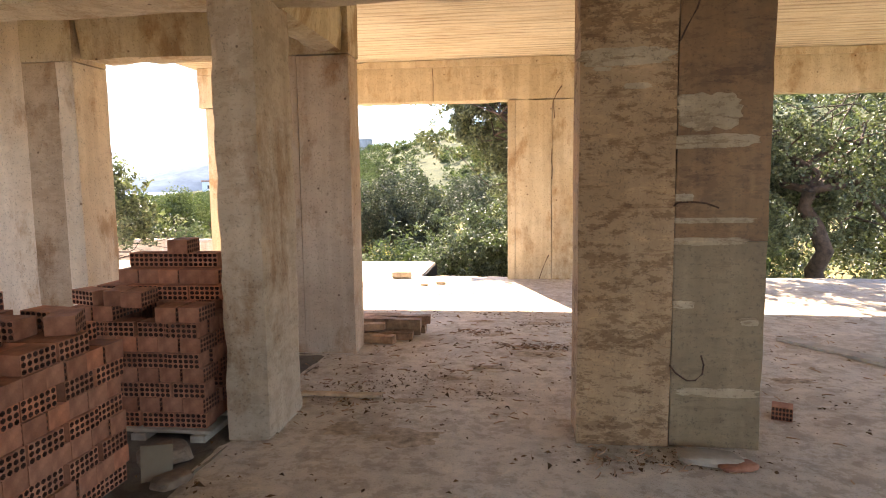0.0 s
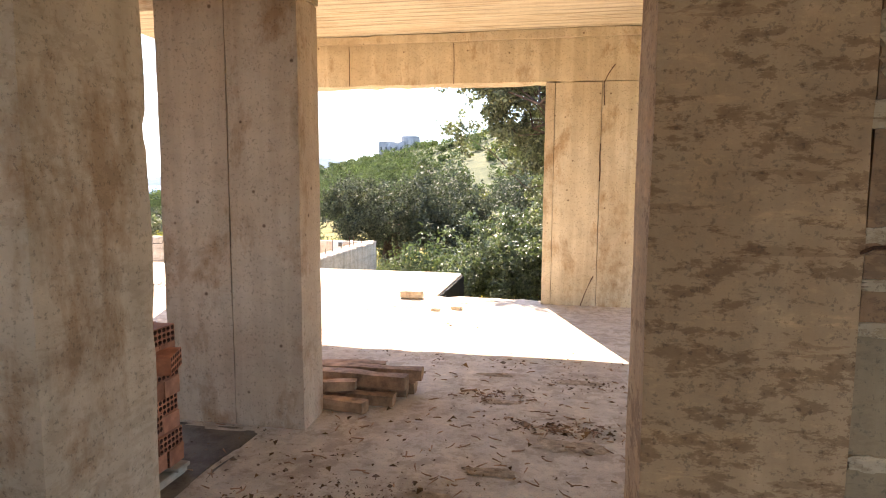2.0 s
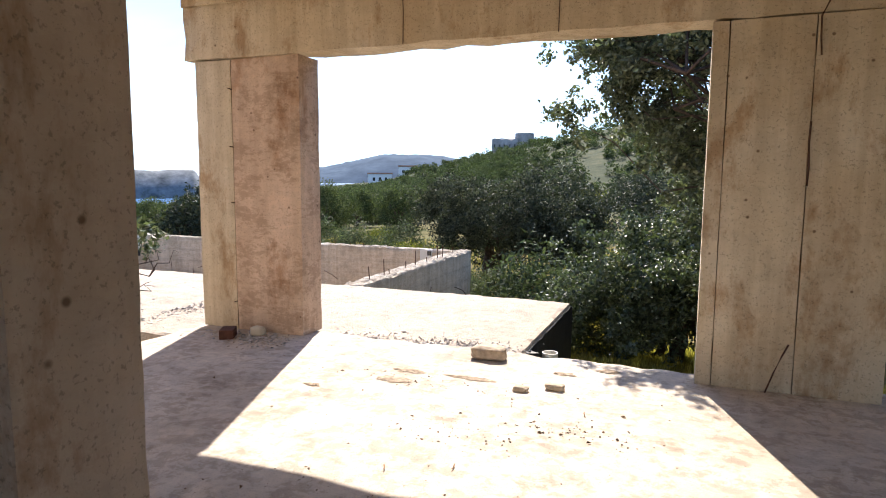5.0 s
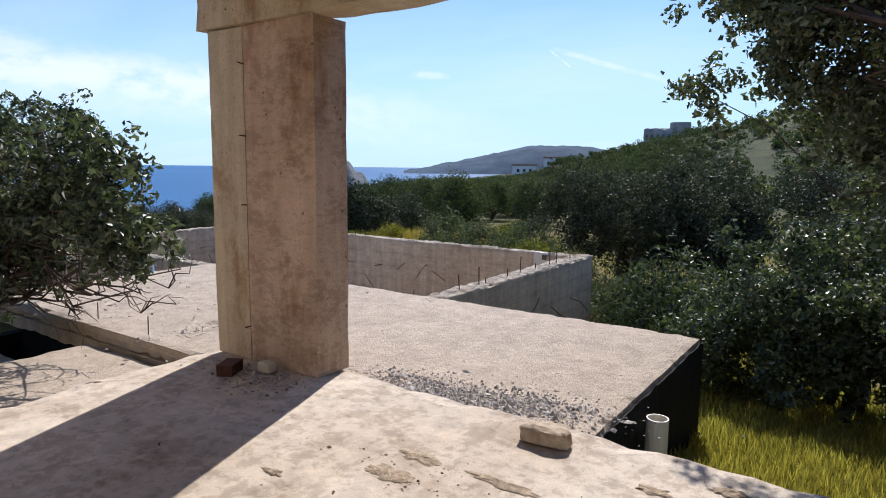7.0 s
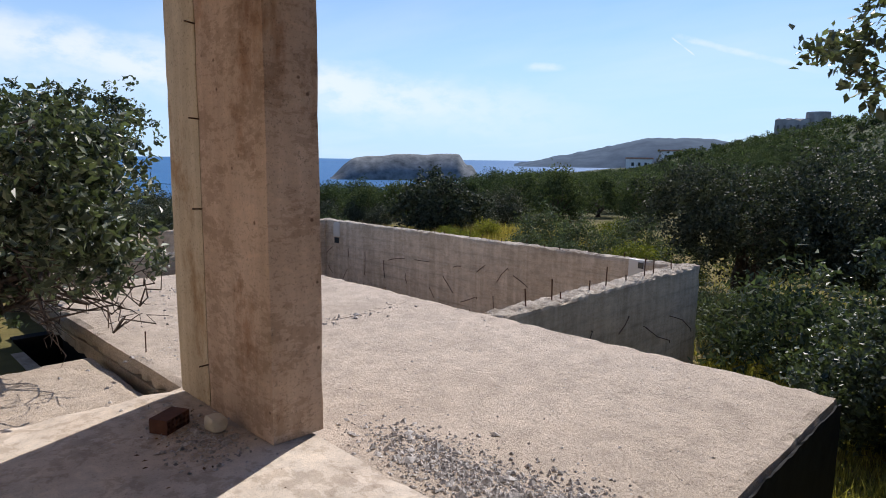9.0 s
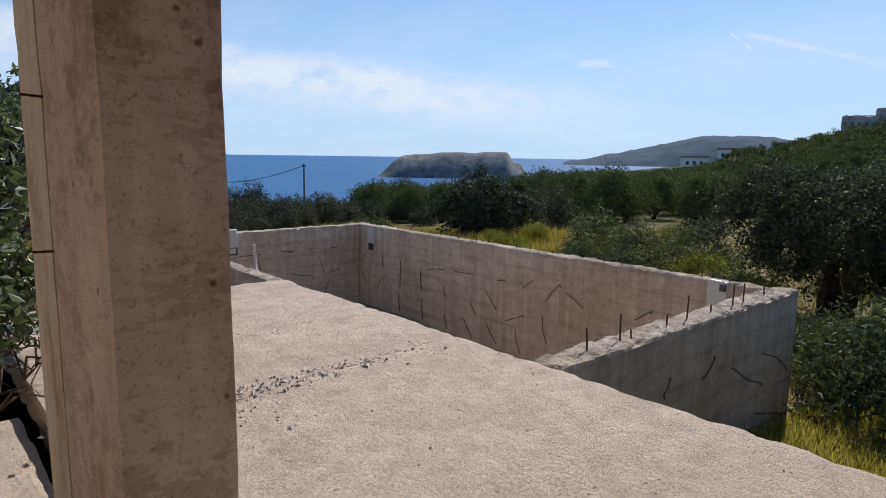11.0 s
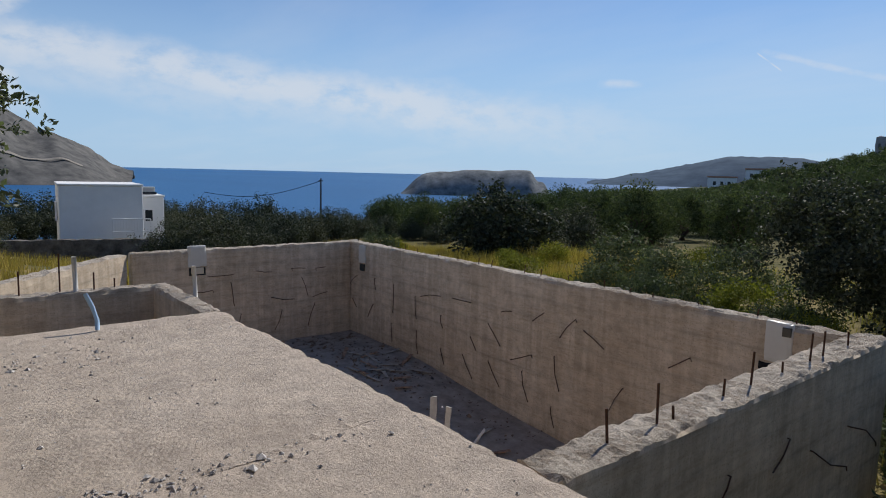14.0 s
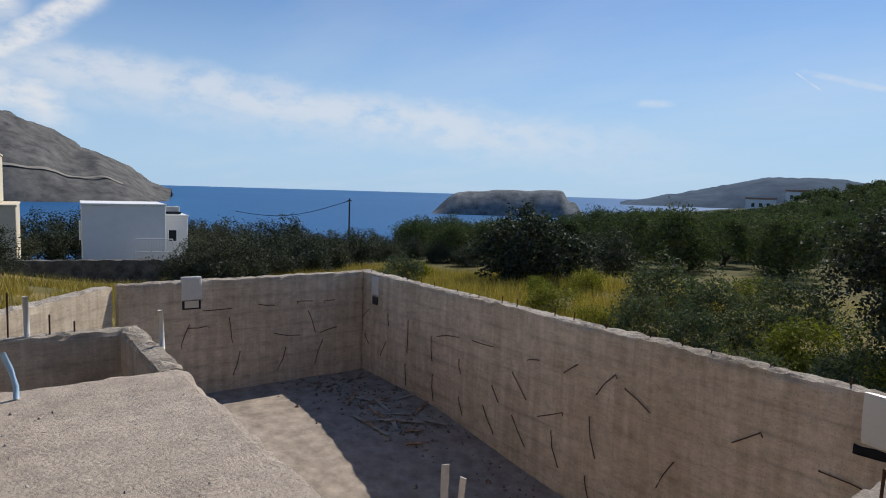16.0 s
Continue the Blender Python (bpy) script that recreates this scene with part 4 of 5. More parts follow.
# hillside scrub in the east
def hillside_scrub():
    rng = np.random.default_rng(33)
    centres = []
    for i in range(1250):
        az, dd = (rs.uniform(-36, 25), rs.uniform(92, 245)) if i < 620 else (rs.uniform(14, 46), rs.uniform(135, 205))
        x, y = at_polar(az, dd, (1, 6))
        s = rs.uniform(0.7, 1.9) if az < 20 else rs.uniform(0.6, 1.3)
        p = shell_points(rng, [(x, y, ground_z(x, y) + 0.75 * s, 1.5 * s, 1.4 * s, 0.95 * s)], 26)
        centres.append(p)
    v, f = leaf_cloud(rng, np.concatenate(centres), 8, 0.3, 0.6, 0.34, True)
    ob = put("hillside_scrub", mesh_of("hillside_scrub", v.tolist(), f.tolist(), (L_OLIVE,)))
    tagged(ob, "dark scrub bushes dotted over the hillside", "scrub", kind="stuff")


hillside_scrub()
for i in range(55):
    az, dd = rs.uniform(-38, 16), rs.uniform(30, 90)
    x, y = at_polar(az, dd, (1, 6))
    plant(SCRUBS[rs.choice((0, 0, 2, 2, 1))], x, y, rs.uniform(0.9, 1.7), rs.uniform(0, 360), -0.1)


def blades(name, label, areas, count, height, mat, seed, gap=-0.15):
    rng = np.random.default_rng(seed)
    vs, k = [], 0
    for (x0, x1, y0, y1), share in areas:
        n = int(count * share)
        x, y = rng.uniform(x0, x1, n), rng.uniform(y0, y1, n)
        for i in range(n):
            if noise.noise(Vector((x[i] * 0.35, y[i] * 0.35, seed))) < gap:
                continue
            if any(q[0] - 0.15 < x[i] < q[1] + 0.15 and q[2] - 0.15 < y[i] < q[3] + 0.15 for q in HOLES):
                continue
            z = ground_z(x[i], y[i])
            h = height * rng.uniform(0.45, 1.25)
            a, l = rng.uniform(0, 6.28), rng.normal(0, 0.28, 2) * h
            w = 0.011 + 0.012 * h
            vs += [(x[i] - math.cos(a) * w, y[i] - math.sin(a) * w, z - 0.03), (x[i] + math.cos(a) * w, y[i] + math.sin(a) * w, z - 0.03), (x[i] + l[0], y[i] + l[1], z + h)]
            k += 1
    ob = put(name, mesh_of(name, vs, [(3 * i, 3 * i + 1, 3 * i + 2) for i in range(k)], (mat,)))
    tagged(ob, label, "grass", kind="stuff")


blades("dry_grass", "tall dry golden grass on the meadow", [((-34, -14.9, 2, 20), 0.45), ((-36, -13.5, 18.8, 34), 0.55)], 60000, 0.5, L_STRAW, 41)
blades("green_grass", "yellow-green grass and weeds below the terrace", [((-0.1, 7, 9.8, 15), 0.5), ((-3.4, 4, 13.3, 22), 0.5)], 90000, 0.17, L_GREENG, 42, -0.5)
blades("meadow_grass", "sparse green grass between the shrubs", [((-30, 4, 19, 38), 1.0)], 16000, 0.35, L_GREENG, 43)


# ---- far buildings ----
def box_mesh(name, lo, hi, mat, bevel=0.01):
    bm = bmesh.new()
    bmesh.ops.create_cube(bm, size=1)
    for v in bm.verts:
        v.co = Vector([lo[i] + (hi[i] - lo[i]) * (v.co[i] + 0.5) for i in range(3)])
    if bevel:
        bmesh.ops.bevel(bm, geom=bm.edges[:], offset=bevel, segments=1, affect="EDGES")
    me = bpy.data.meshes.new(name)
    bm.to_mesh(me)
    bm.free()
    me.materials.append(mat)
    return me


def house(name, label, x, y, z, turn, blocks, windows, mat, extras=()):
    root = new(name)
    root.matrix_basis = pose(x, y, z, 0, 0, turn)
    tagged(root, label, "house")
    for lo, hi in blocks:
        put("wall", box_mesh("wall", lo, hi, mat, 0.03), root)
        put("roof", box_mesh("roof", (lo[0] - 0.05, lo[1] - 0.05, hi[2] + 0.004), (hi[0] + 0.05, hi[1] + 0.05, hi[2] + 0.12), mat, 0.02), root)
    for wx, wy, wz, w, h, dx, dy in windows:
        f = put("window", box_mesh("window", (wx - dx * w / 2 - 0.05, wy - dy * w / 2 - 0.05, wz), (wx + dx * w / 2 + 0.05, wy + dy * w / 2 + 0.05, wz + h), M_WHITE, 0.01), root)
        put("pane", box_mesh("pane", (wx - dx * w * 0.42 - 0.06 * (1 - dx), wy - dy * w * 0.42 - 0.06 * (1 - dy), wz + 0.06), (wx + dx * w * 0.42 + 0.06 * (1 - dx), wy + dy * w * 0.42 + 0.06 * (1 - dy), wz + h - 0.06), M_GLASS, 0), f)
    for pname, lo, hi, m in extras:
        put(pname, box_mesh(pname, lo, hi, m, 0.03), root)
    return root


hx, hy = at_polar(80.4, 42)
house("house", "white flat-roofed modern house behind a low stone wall", hx, hy, ground_z(hx, hy) - 0.35, 84,
      [((-2.3, -2.6, 0), (1.9, 2.4, 4.5)), ((1.95, 0.3, 0), (3.5, 3.2, 3.75))], [(-2.38, 0.4, 2.4, 0.7, 1.1, 0, 1), (2.6, 0.3, 2.2, 0.5, 0.8, 1, 0)], M_WHITE,
      [("water_tank", (2.2, 1.6, 3.9), (3.2, 2.1, 4.35), M_PVC), ("solar_panel", (2.2, 0.9, 3.9), (3.2, 1.55, 4.05), M_GLASS)])
hx, hy = at_polar(90.4, 44)
house("house", "two-storey cream house with a set-back upper floor", hx, hy, ground_z(hx, hy) - 0.3, 86,
      [((-3, -3, 0), (2.1, 3, 3.6)), ((-3, -2, 3.75), (1.3, 3, 6.4))], [(-0.5, -3.0, 1.0, 1.2, 1.2, 1, 0), (-0.8, -2.0, 4.6, 1.1, 1.2, 1, 0)], M_CREAM)
for az, dd, w in ((27.2, 236, 9), (24.6, 238, 7)):
    hx, hy = at_polar(az, dd)
    house("house", "low white villa with a tiled roof above the grove", hx, hy, ground_z(hx, hy) - 0.2, az, [((-w / 2, -3, 0), (w / 2, 3, 3.4))],
          [(k * w / 4, -3.0, 1.0, 1.1, 1.4, 1, 0) for k in (-1, 0, 1)], M_WHITE, [("roof_slope", (-w / 2 - 0.3, -3.3, 3.6), (w / 2 + 0.3, 3.3, 4.1), M_ROOF)])


def ruin():
    x, y = -62.5, 242.0
    z = ground_z(x, y) - 1.0
    root = new("ruined_fort")
    root.location = (x, y, z)
    root.scale = (0.66, 0.66, 1.0)
    tagged(root, "ruined stone fort with a round tower on the hill", "fort")
    top = 17.7 - z
    put("wall", rough_mesh("wall", (-13, -6, 0), (3, 6, top - 2.0), 1.5, 0.25, M_RUIN_HAZE, 0.25, 0.5), root)
    v, f = tube([(5, 0, 0), (5, 0, top - 0.5), (5, 0, top)], [5.6, 5.4, 5.2], 20)
    put("tower", mesh_of("tower", v, f, (M_RUIN_HAZE,)), root)
    for k in range(5):
        put("window", box_mesh("window", (-11.5 + k * 3, -6.5, top - 5.5), (-10.7 + k * 3, -5.7, top - 4.2), M_GLASS, 0), root)


ruin()


def garden_wall():
    a, b = at_polar(91, 38), at_polar(76.5, 36)
    ln = math.dist(a, b)
    ob = put("garden_wall", rough_mesh("garden_wall", (0, -0.2, -1.2), (ln, 0.2, 0.45), 0.25, 0.04, M_DRYSTONE, 0.04, 0.04))
    ob.matrix_basis = pose(a[0], a[1], ground_z(*a), 0, 0, math.degrees(math.atan2(b[1] - a[1], b[0] - a[0])))
    tagged(ob, "low grey dry-stone garden wall", "wall")


garden_wall()


def power_line():
    x, y = at_polar(62.2, 78)
    z = ground_z(x, y)
    root = new("utility_pole")
    root.location = (x, y, z)
    tagged(root, "thin wooden utility pole", "pole")
    h = 0.35 - z
    v, f = tube([(0, 0, -0.5), (0, 0, h)], [0.13, 0.09], 8)
    put("post", mesh_of("post", v, f, (M_BARK,)), root)
    put("crossarm", box_mesh("crossarm", (-0.5, -0.05, h - 0.35), (0.5, 0.05, h - 0.22), M_BARK), root)
    x2, y2 = at_polar(72, 95)
    pts = [(f * (x2 - x), f * (y2 - y), h - 0.3 - f * 2.2 - 1.2 * math.sin(math.pi * f)) for f in [i / 10 for i in range(11)]]
    v, f = tube(pts, 0.035, 4)
    put("cable", mesh_of("cable", v, f, (M_GLASS,)), root)


power_line()




def railing():
    a, b = at_polar(79.8, 38.5), at_polar(76.9, 38.5)
    ln = math.dist(a, b)
    root = new("railing")
    root.matrix_basis = pose(a[0], a[1], -2.4, 0, 0, math.degrees(math.atan2(b[1] - a[1], b[0] - a[0])))
    tagged(root, "white metal railing in front of the white house", "railing")
    for z in (0.08, 0.8):
        put("rail", box_mesh("rail", (0, -0.03, z - 0.03), (ln, 0.03, z + 0.03), M_WHITE, 0.005), root)
    n = 14
    for i in range(n + 1):
        w = 0.03 if i in (0, n) else 0.01
        put("post", box_mesh("post", (ln * i / n - w, -w, -0.5 if w > 0.02 else 0.1), (ln * i / n + w, w, 0.77), M_WHITE, 0), root)


railing()
# ---- brick piles ----
BL, BW, BH = 0.122, 0.19, 0.085


def brick_mesh():
    """A hollow clay brick, holes running along x, with rows of round holes sunk into both ends."""
    verts, faces, idx = [], [], []

    def add(pts, m=0):
        o = len(verts)
        verts.extend(pts)
        faces.append(tuple(range(o, o + len(pts))))
        idx.append(m)

    x, y, z = BL / 2, BW / 2, BH / 2
    add([(-x, -y, z), (x, -y, z), (x, y, z), (-x, y, z)])
    add([(-x, y, -z), (x, y, -z), (x, -y, -z), (-x, -y, -z)])
    add([(-x, -y, -z), (x, -y, -z), (x, -y, z), (-x, -y, z)])
    add([(x, y, -z), (-x, y, -z), (-x, y, z), (x, y, z)])
    ny, nz = 6, 3
    for s in (1, -1):
        for i in range(ny):
            for j in range(nz):
                y0, y1 = -y + 2 * y * i / ny, -y + 2 * y * (i + 1) / ny
                z0, z1 = -z + 2 * z * j / nz, -z + 2 * z * (j + 1) / nz
                cy, cz = (y0 + y1) / 2, (z0 + z1) / 2
                ry, rz = (y1 - y0) * 0.42, (z1 - z0) * 0.42
                ring = [(math.cos(math.pi * (k + 0.5) / 3) * ry, math.sin(math.pi * (k + 0.5) / 3) * rz) for k in range(6)]
                inn = [(s * x, cy + a, cz + b) for a, b in ring]
                dep = [(s * (x - 0.045), cy + a, cz + b) for a, b in ring]
                out = [(s * x, y1, z1), (s * x, cy, z1), (s * x, y0, z1), (s * x, y0, z0), (s * x, cy, z0), (s * x, y1, z0)]
                for k in range(6):
                    n = (k + 1) % 6
                    q = [out[k], out[n], inn[n], inn[k]]
                    w = [inn[k], inn[n], dep[n], dep[k]]
                    add(q if s > 0 else q[::-1])
                    # hole sides and bottom take the clay darkened for shade
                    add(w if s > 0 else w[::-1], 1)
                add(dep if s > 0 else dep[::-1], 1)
    me = mesh_of("brick", verts, faces, (M_BRICK, M_CLAY_SHADE), False, idx)
    bm = bmesh.new()
    bm.from_mesh(me)
    bmesh.ops.remove_doubles(bm, verts=bm.verts[:], dist=0.0004)
    bm.to_mesh(me)
    bm.free()
    return me


BRICK = brick_mesh()


def brick_pile(label, x0, y0, nx, ny, layers, z0, seed, loose, holes_first=True):
    """Layers of bricks that alternate in direction; only the outer ring and the top can be seen and are built."""
    r = random.Random(seed)
    root = new("brick_pile")
    root.location = (x0, y0, 0)
    tagged(root, label, "brick pile")
    wx, wy = nx * 0.195, ny * 0.126
    for k in range(layers):
        z = z0 + BH / 2 + k * (BH + 0.003)
        along_y = (k % 2 == 0) == holes_first
        if along_y:
            cols, rows, sx, sy, turn = nx, ny, wx / nx, wy / ny, 90
        else:
            cols, rows = round(wx / 0.126), round(wy / 0.195)
            sx, sy, turn = wx / cols, wy / rows, 0
        for i in range(cols):
            for j in range(rows):
                edge = i in (0, cols - 1) or j in (0, rows - 1)
                if not edge and k < layers - 1:
                    continue
                if k == layers - 1 and r.random() < 0.35 or (edge and k < layers - 1 and r.random() < 0.025):
                    continue
                put("brick", BRICK, root, "", pose((i + 0.5) * sx + r.uniform(-0.012, 0.012), (j + 0.5) * sy + r.uniform(-0.012, 0.012), z, 0, 0, turn + r.uniform(-2.5, 2.5)))
    for bx, by, bz, turn in loose:
        put("brick", BRICK, root, "", pose(bx - x0, by - y0, bz, 0, 0, turn))
    return root


top2 = 0.07 + 8 * 0.088
brick_pile("pile of red hollow clay bricks on a timber pallet", -0.92, 3.2, 4, 10, 8, 0.07, 3,
           [(-0.80 + 0.195 * i, 3.47 + 0.015 * (i % 2), top2 + 0.043, 90) for i in range(4)] + [(-0.80 + 0.195 * i, 3.6, top2 + 0.043, 90) for i in range(4)]
           + [(-0.84, 3.29, top2 + 0.043, 70), (-0.67, 3.31, top2 + 0.043, 12), (-0.53, 3.27, top2 + 0.043, 4)]
           + [(-0.74 + 0.13 * i, 3.58, top2 + 0.13, 2 + 3 * (i % 2)) for i in range(5)] + [(-0.70 + 0.195 * i, 3.66, top2 + 0.218, 91) for i in range(3)] + [(-0.25, 3.7, top2 + 0.13, 30)]
           + [(-0.44, 3.62, top2 + 0.306, 6)] + [(-0.75 + 0.2 * i, 3.85, top2 + 0.043, 90) for i in range(4)] + [(-0.75 + 0.2 * i, 3.85, top2 + 0.13, 88) for i in range(3)] + [(-0.12, 4.3, 0.62, 20), (-0.11, 4.1, 0.36, 10)])
top1 = 0.02 + 9 * 0.088
brick_pile("stack of red hollow clay bricks with loose ones on top", -1.24, 1.44, 5, 10, 9, 0.02, 8,
           [(-0.38, 2.48, top1 + 0.043, 25), (-0.56, 2.35, top1 + 0.043, 88), (-0.52, 2.55, top1 + 0.043, 80), (-0.76, 2.45, top1 + 0.043, 95), (-0.76, 2.32, top1 + 0.043, 92), (-0.95, 2.4, top1 + 0.043, 85), (-0.95, 2.55, top1 + 0.043, 90), (-0.75, 2.4, top1 + 0.131, 5), (-0.92, 2.5, top1 + 0.131, 95),
            (-1.08, 2.5, top1 + 0.131, 4), (-1.02, 2.6, top1 + 0.219, 80), (-1.1, 2.42, top1 + 0.043, 88), (-1.12, 2.58, top1 + 0.307, 12), (-0.5, 2.1, top1 + 0.043, 3), (-0.7, 2.05, top1 + 0.043, 90)], False)
tagged(put("loose_brick", BRICK, None, "", pose(3.23, 3.86, 0.042, 0, 0, -112) @ Matrix.Diagonal((0.9, 0.6, 0.95, 1))), "single hollow clay brick lying on the dusty floor", "brick")
# copy of the brick with the column's shade put into its colour
BRICK_SHADED = BRICK.copy()
BRICK_SHADED.materials[0] = M_CLAY_SHADE
tagged(put("loose_brick", BRICK_SHADED, None, "", pose(-2.62, 8.98, 0.045, 0, 0, 28)), "clay brick beside the corner column, coloured dark for shade", "brick")


def pallet():
    root = new("pallet")
    root.location = (-0.95, 3.16, 0)
    tagged(root, "worn grey timber pallet under the bricks", "pallet")
    for i in range(5):
        put("slat", box_mesh("slat", (0, 0.02 + i * 0.29, 0.045), (0.86, 0.12 + i * 0.29, 0.066), M_WOODG, 0.004), root)
    for i in range(3):
        put("bearer", box_mesh("bearer", (0.02 + i * 0.36, 0, 0.0), (0.11 + i * 0.36, 1.3, 0.042), M_WOODG, 0.004), root)


pallet()


# ---- timber, stones and clutter in the house ----
def timber(name, label, a, b, w, h, mat, seed, category="timber", parent=None):
    """A weathered squared timber from a to b (underside), a little bowed, with worn arrises."""
    a, b = Vector(a), Vector(b)
    ln = (b - a).length
    me = rough_mesh(name, (0, -w / 2, 0), (ln, w / 2, h), 0.05, 0.003, mat, 0.007, freq=5.0 + seed % 3)
    ob = put(name, me, parent)
    ob.matrix_basis = Matrix.Translation(a) @ (b - a).to_track_quat("X", "Z").to_matrix().to_4x4()
    tagged(ob, label, category)
    return ob


for k, (y, x0, x1, z, w, h) in enumerate(((5.46, -0.1, 0.52, 0.003, 0.11, 0.10), (5.60, -0.42, 0.66, 0.003, 0.12, 0.09), (5.75, -0.45, 0.70, 0.003, 0.12, 0.1), (5.90, -0.4, 0.74, 0.003, 0.11, 0.1), (6.04, -0.5, 0.6, 0.003, 0.11, 0.09),
                                          (5.53, -0.15, 0.40, 0.106, 0.10, 0.09), (5.72, -0.35, 0.72, 0.107, 0.13, 0.11), (5.88, -0.3, 0.78, 0.107, 0.12, 0.10), (6.02, -0.4, 0.46, 0.106, 0.11, 0.07))):
    sk = (k * 37 % 11 - 5) * 0.012
    ob = timber("timber_beam", "old brown timber beam in a stack on the floor", (x0, y - sk, z * 0.82), (x1, y + sk, z * 0.82), w * 0.85, h * 0.8, M_WOOD, k)
    ob["group"] = "stacked timbers"
timber("wooden_plank", "short pale plank lying on the dirty floor", (0.15, 4.0, 0.003), (0.72, 4.0, 0.003), 0.06, 0.03, M_PALE, 4, "plank")
timber("wooden_plank", "long grey plank lying on the dusty floor", (3.98, 5.82, 0.003), (5.2, 3.95, 0.003), 0.16, 0.03, M_WOODG, 5, "plank")


def stone(name, label, x, y, z, size, seed, mat=M_STONE, category="stone", turn=0, flat=1.0):
    bm = bmesh.new()
    bmesh.ops.create_icosphere(bm, subdivisions=3, radius=1)
    for v in bm.verts:
        c = v.co.copy()
        for a in range(3):
            c[a] = math.copysign(abs(c[a]) ** 0.55, c[a])
        c *= 1 + 0.16 * noise.noise(c * 1.4 + Vector((seed * 3.1, 0, 0))) + 0.06 * noise.noise(c * 5 + Vector((seed, 2, 0)))
        v.co = Vector((c.x * size[0] / 2, c.y * size[1] / 2, c.z * size[2] / 2))
    low = min(v.co.z for v in bm.verts)
    for v in bm.verts:
        v.co.z -= low
    me = bpy.data.meshes.new(name)
    bm.to_mesh(me)
    bm.free()
    me.materials.append(mat)
    return tagged(put(name, me, None, "", pose(x, y, z, 0, 0, turn)), label, category)


stone("rock", "pale rough building stone on the floor edge", -0.15, 9.27, -0.01, (0.3, 0.15, 0.115), 2, turn=4)
stone("rock", "small pale stone beside the corner column", -2.42, 9.16, -0.005, (0.14, 0.1, 0.09), 5, M_CREAM)
stone("rock", "flat broken stone on the sunlit floor", 0.3, 8.59, -0.01, (0.11, 0.08, 0.045), 6)
stone("rock", "flat broken stone on the sunlit floor", 0.52, 8.71, -0.01, (0.14, 0.08, 0.05), 7)
stone("rock", "broken concrete plate at the pillar base", 2.62, 3.2, -0.005, (0.3, 0.16, 0.05), 9, M_DIRT, turn=-8)
stone("rock", "broken concrete plate at the pillar base", 2.74, 3.13, -0.005, (0.2, 0.1, 0.035), 10, M_BRICK, turn=15)
stone("rock", "grey lump of cement beside the bricks", -0.22, 2.92, -0.005, (0.26, 0.2, 0.09), 12, M_CLOD, turn=40)
stone("rock", "grey lump of cement beside the bricks", -0.05, 2.7, -0.005, (0.2, 0.13, 0.05), 13, M_CLOD, turn=70)


def card():
    verts = [(-0.09, 0, 0), (0.05, 0, 0), (0.06, 0.02, 0.17), (-0.085, 0.03, 0.18), (0.05, 0.12, 0.0), (0.06, 0.12, 0.16)]
    verts += [(x + 0.003, y + 0.006, z) for x, y, z in verts]
    faces = [(0, 1, 2, 3), (1, 4, 5, 2), (9, 8, 7, 6), (8, 11, 10, 7), (0, 3, 9, 6), (3, 2, 8, 9), (2, 5, 11, 8), (4, 1, 7, 10), (1, 0, 6, 7), (5, 4, 10, 11)]
    ob = put("cardboard_sheet", mesh_of("cardboard_sheet", verts, faces, (M_CARD,)), None, "", pose(-0.12, 2.72, 0.0, 0, 0, 30))
    tagged(ob, "torn folded cardboard sheet standing on the floor", "cardboard")


card()


def pebbles(name, label, spots, mat, seed, category="gravel", share=1.0, top=None, grade=1.0):
    """Many small angular stones, scattered: each spot is x, y, spread x, spread y, z, count, size."""
    rng = np.random.default_rng(seed)
    base = np.array([(1, 0, 0), (0, 1, 0), (-1, 0, 0), (0, -1, 0), (0, 0, 1), (0, 0, -0.5)], float)
    tris = [(0, 1, 4), (1, 2, 4), (2, 3, 4), (3, 0, 4), (1, 0, 5), (2, 1, 5), (3, 2, 5), (0, 3, 5)]
    verts, faces = [], []
    for x, y, sx, sy, z, n, size in spots:
        for i in range(int(n * share)):
            s = size * grade * rng.lognormal(0, 0.45)
            px, py = (x + rng.normal(0, sx), y + rng.normal(0, sy)) if sx < 3 else (x + rng.uniform(-sx, sx), y + rng.uniform(-sy, sy))
            a = rng.uniform(0, 6.28)
            p = base * (s * rng.uniform(0.6, 1.3, 3)) * (1, 1, 0.7) + rng.normal(0, s * 0.16, (6, 3))
            c, q = math.cos(a), math.sin(a)
            o = len(verts)
            zz = z if top is None else top(px)
            verts += [(px + c * v[0] - q * v[1], py + q * v[0] + c * v[1], zz + v[2] + 0.12 * s) for v in p]
            faces += [tuple(k + o for k in t) for t in tris]
    ob = put(name, mesh_of(name, verts, faces, (mat,)))
    tagged(ob, label, category, kind="stuff")


pebbles("gravel", "grey gravel spilled along the terrace slab", [(-1.25, 10.15, 0.42, 0.15, -0.25, 1700, 0.0105), (-0.7, 10.35, 0.25, 0.15, -0.25, 800, 0.011), (-1.75, 10.2, 0.3, 0.12, -0.25, 700, 0.0095), (-1.2, 10.0, 0.6, 0.35, -0.25, 500, 0.007)], M_GRAVEL, 51)
pebbles("slab_grit", "loose grit and small stones on the terrace slab", [(-4.76, 11.0, 0.09, 0.75, -0.245, 330, 0.011), (-4.5, 10.6, 0.35, 0.3, -0.25, 120, 0.010), (-4.5, 11.4, 4.1, 1.7, -0.25, 700, 0.006), (-7.6, 11.3, 0.3, 0.4, -0.25, 120, 0.011), (-6.2, 10.4, 0.5, 0.4, -0.25, 60, 0.012), (-2.6, 9.0, 0.25, 0.12, 0.0, 110, 0.012), (-2.3, 9.05, 0.16, 0.09, 0.0, 420, 0.008)], M_GRAVEL, 52)
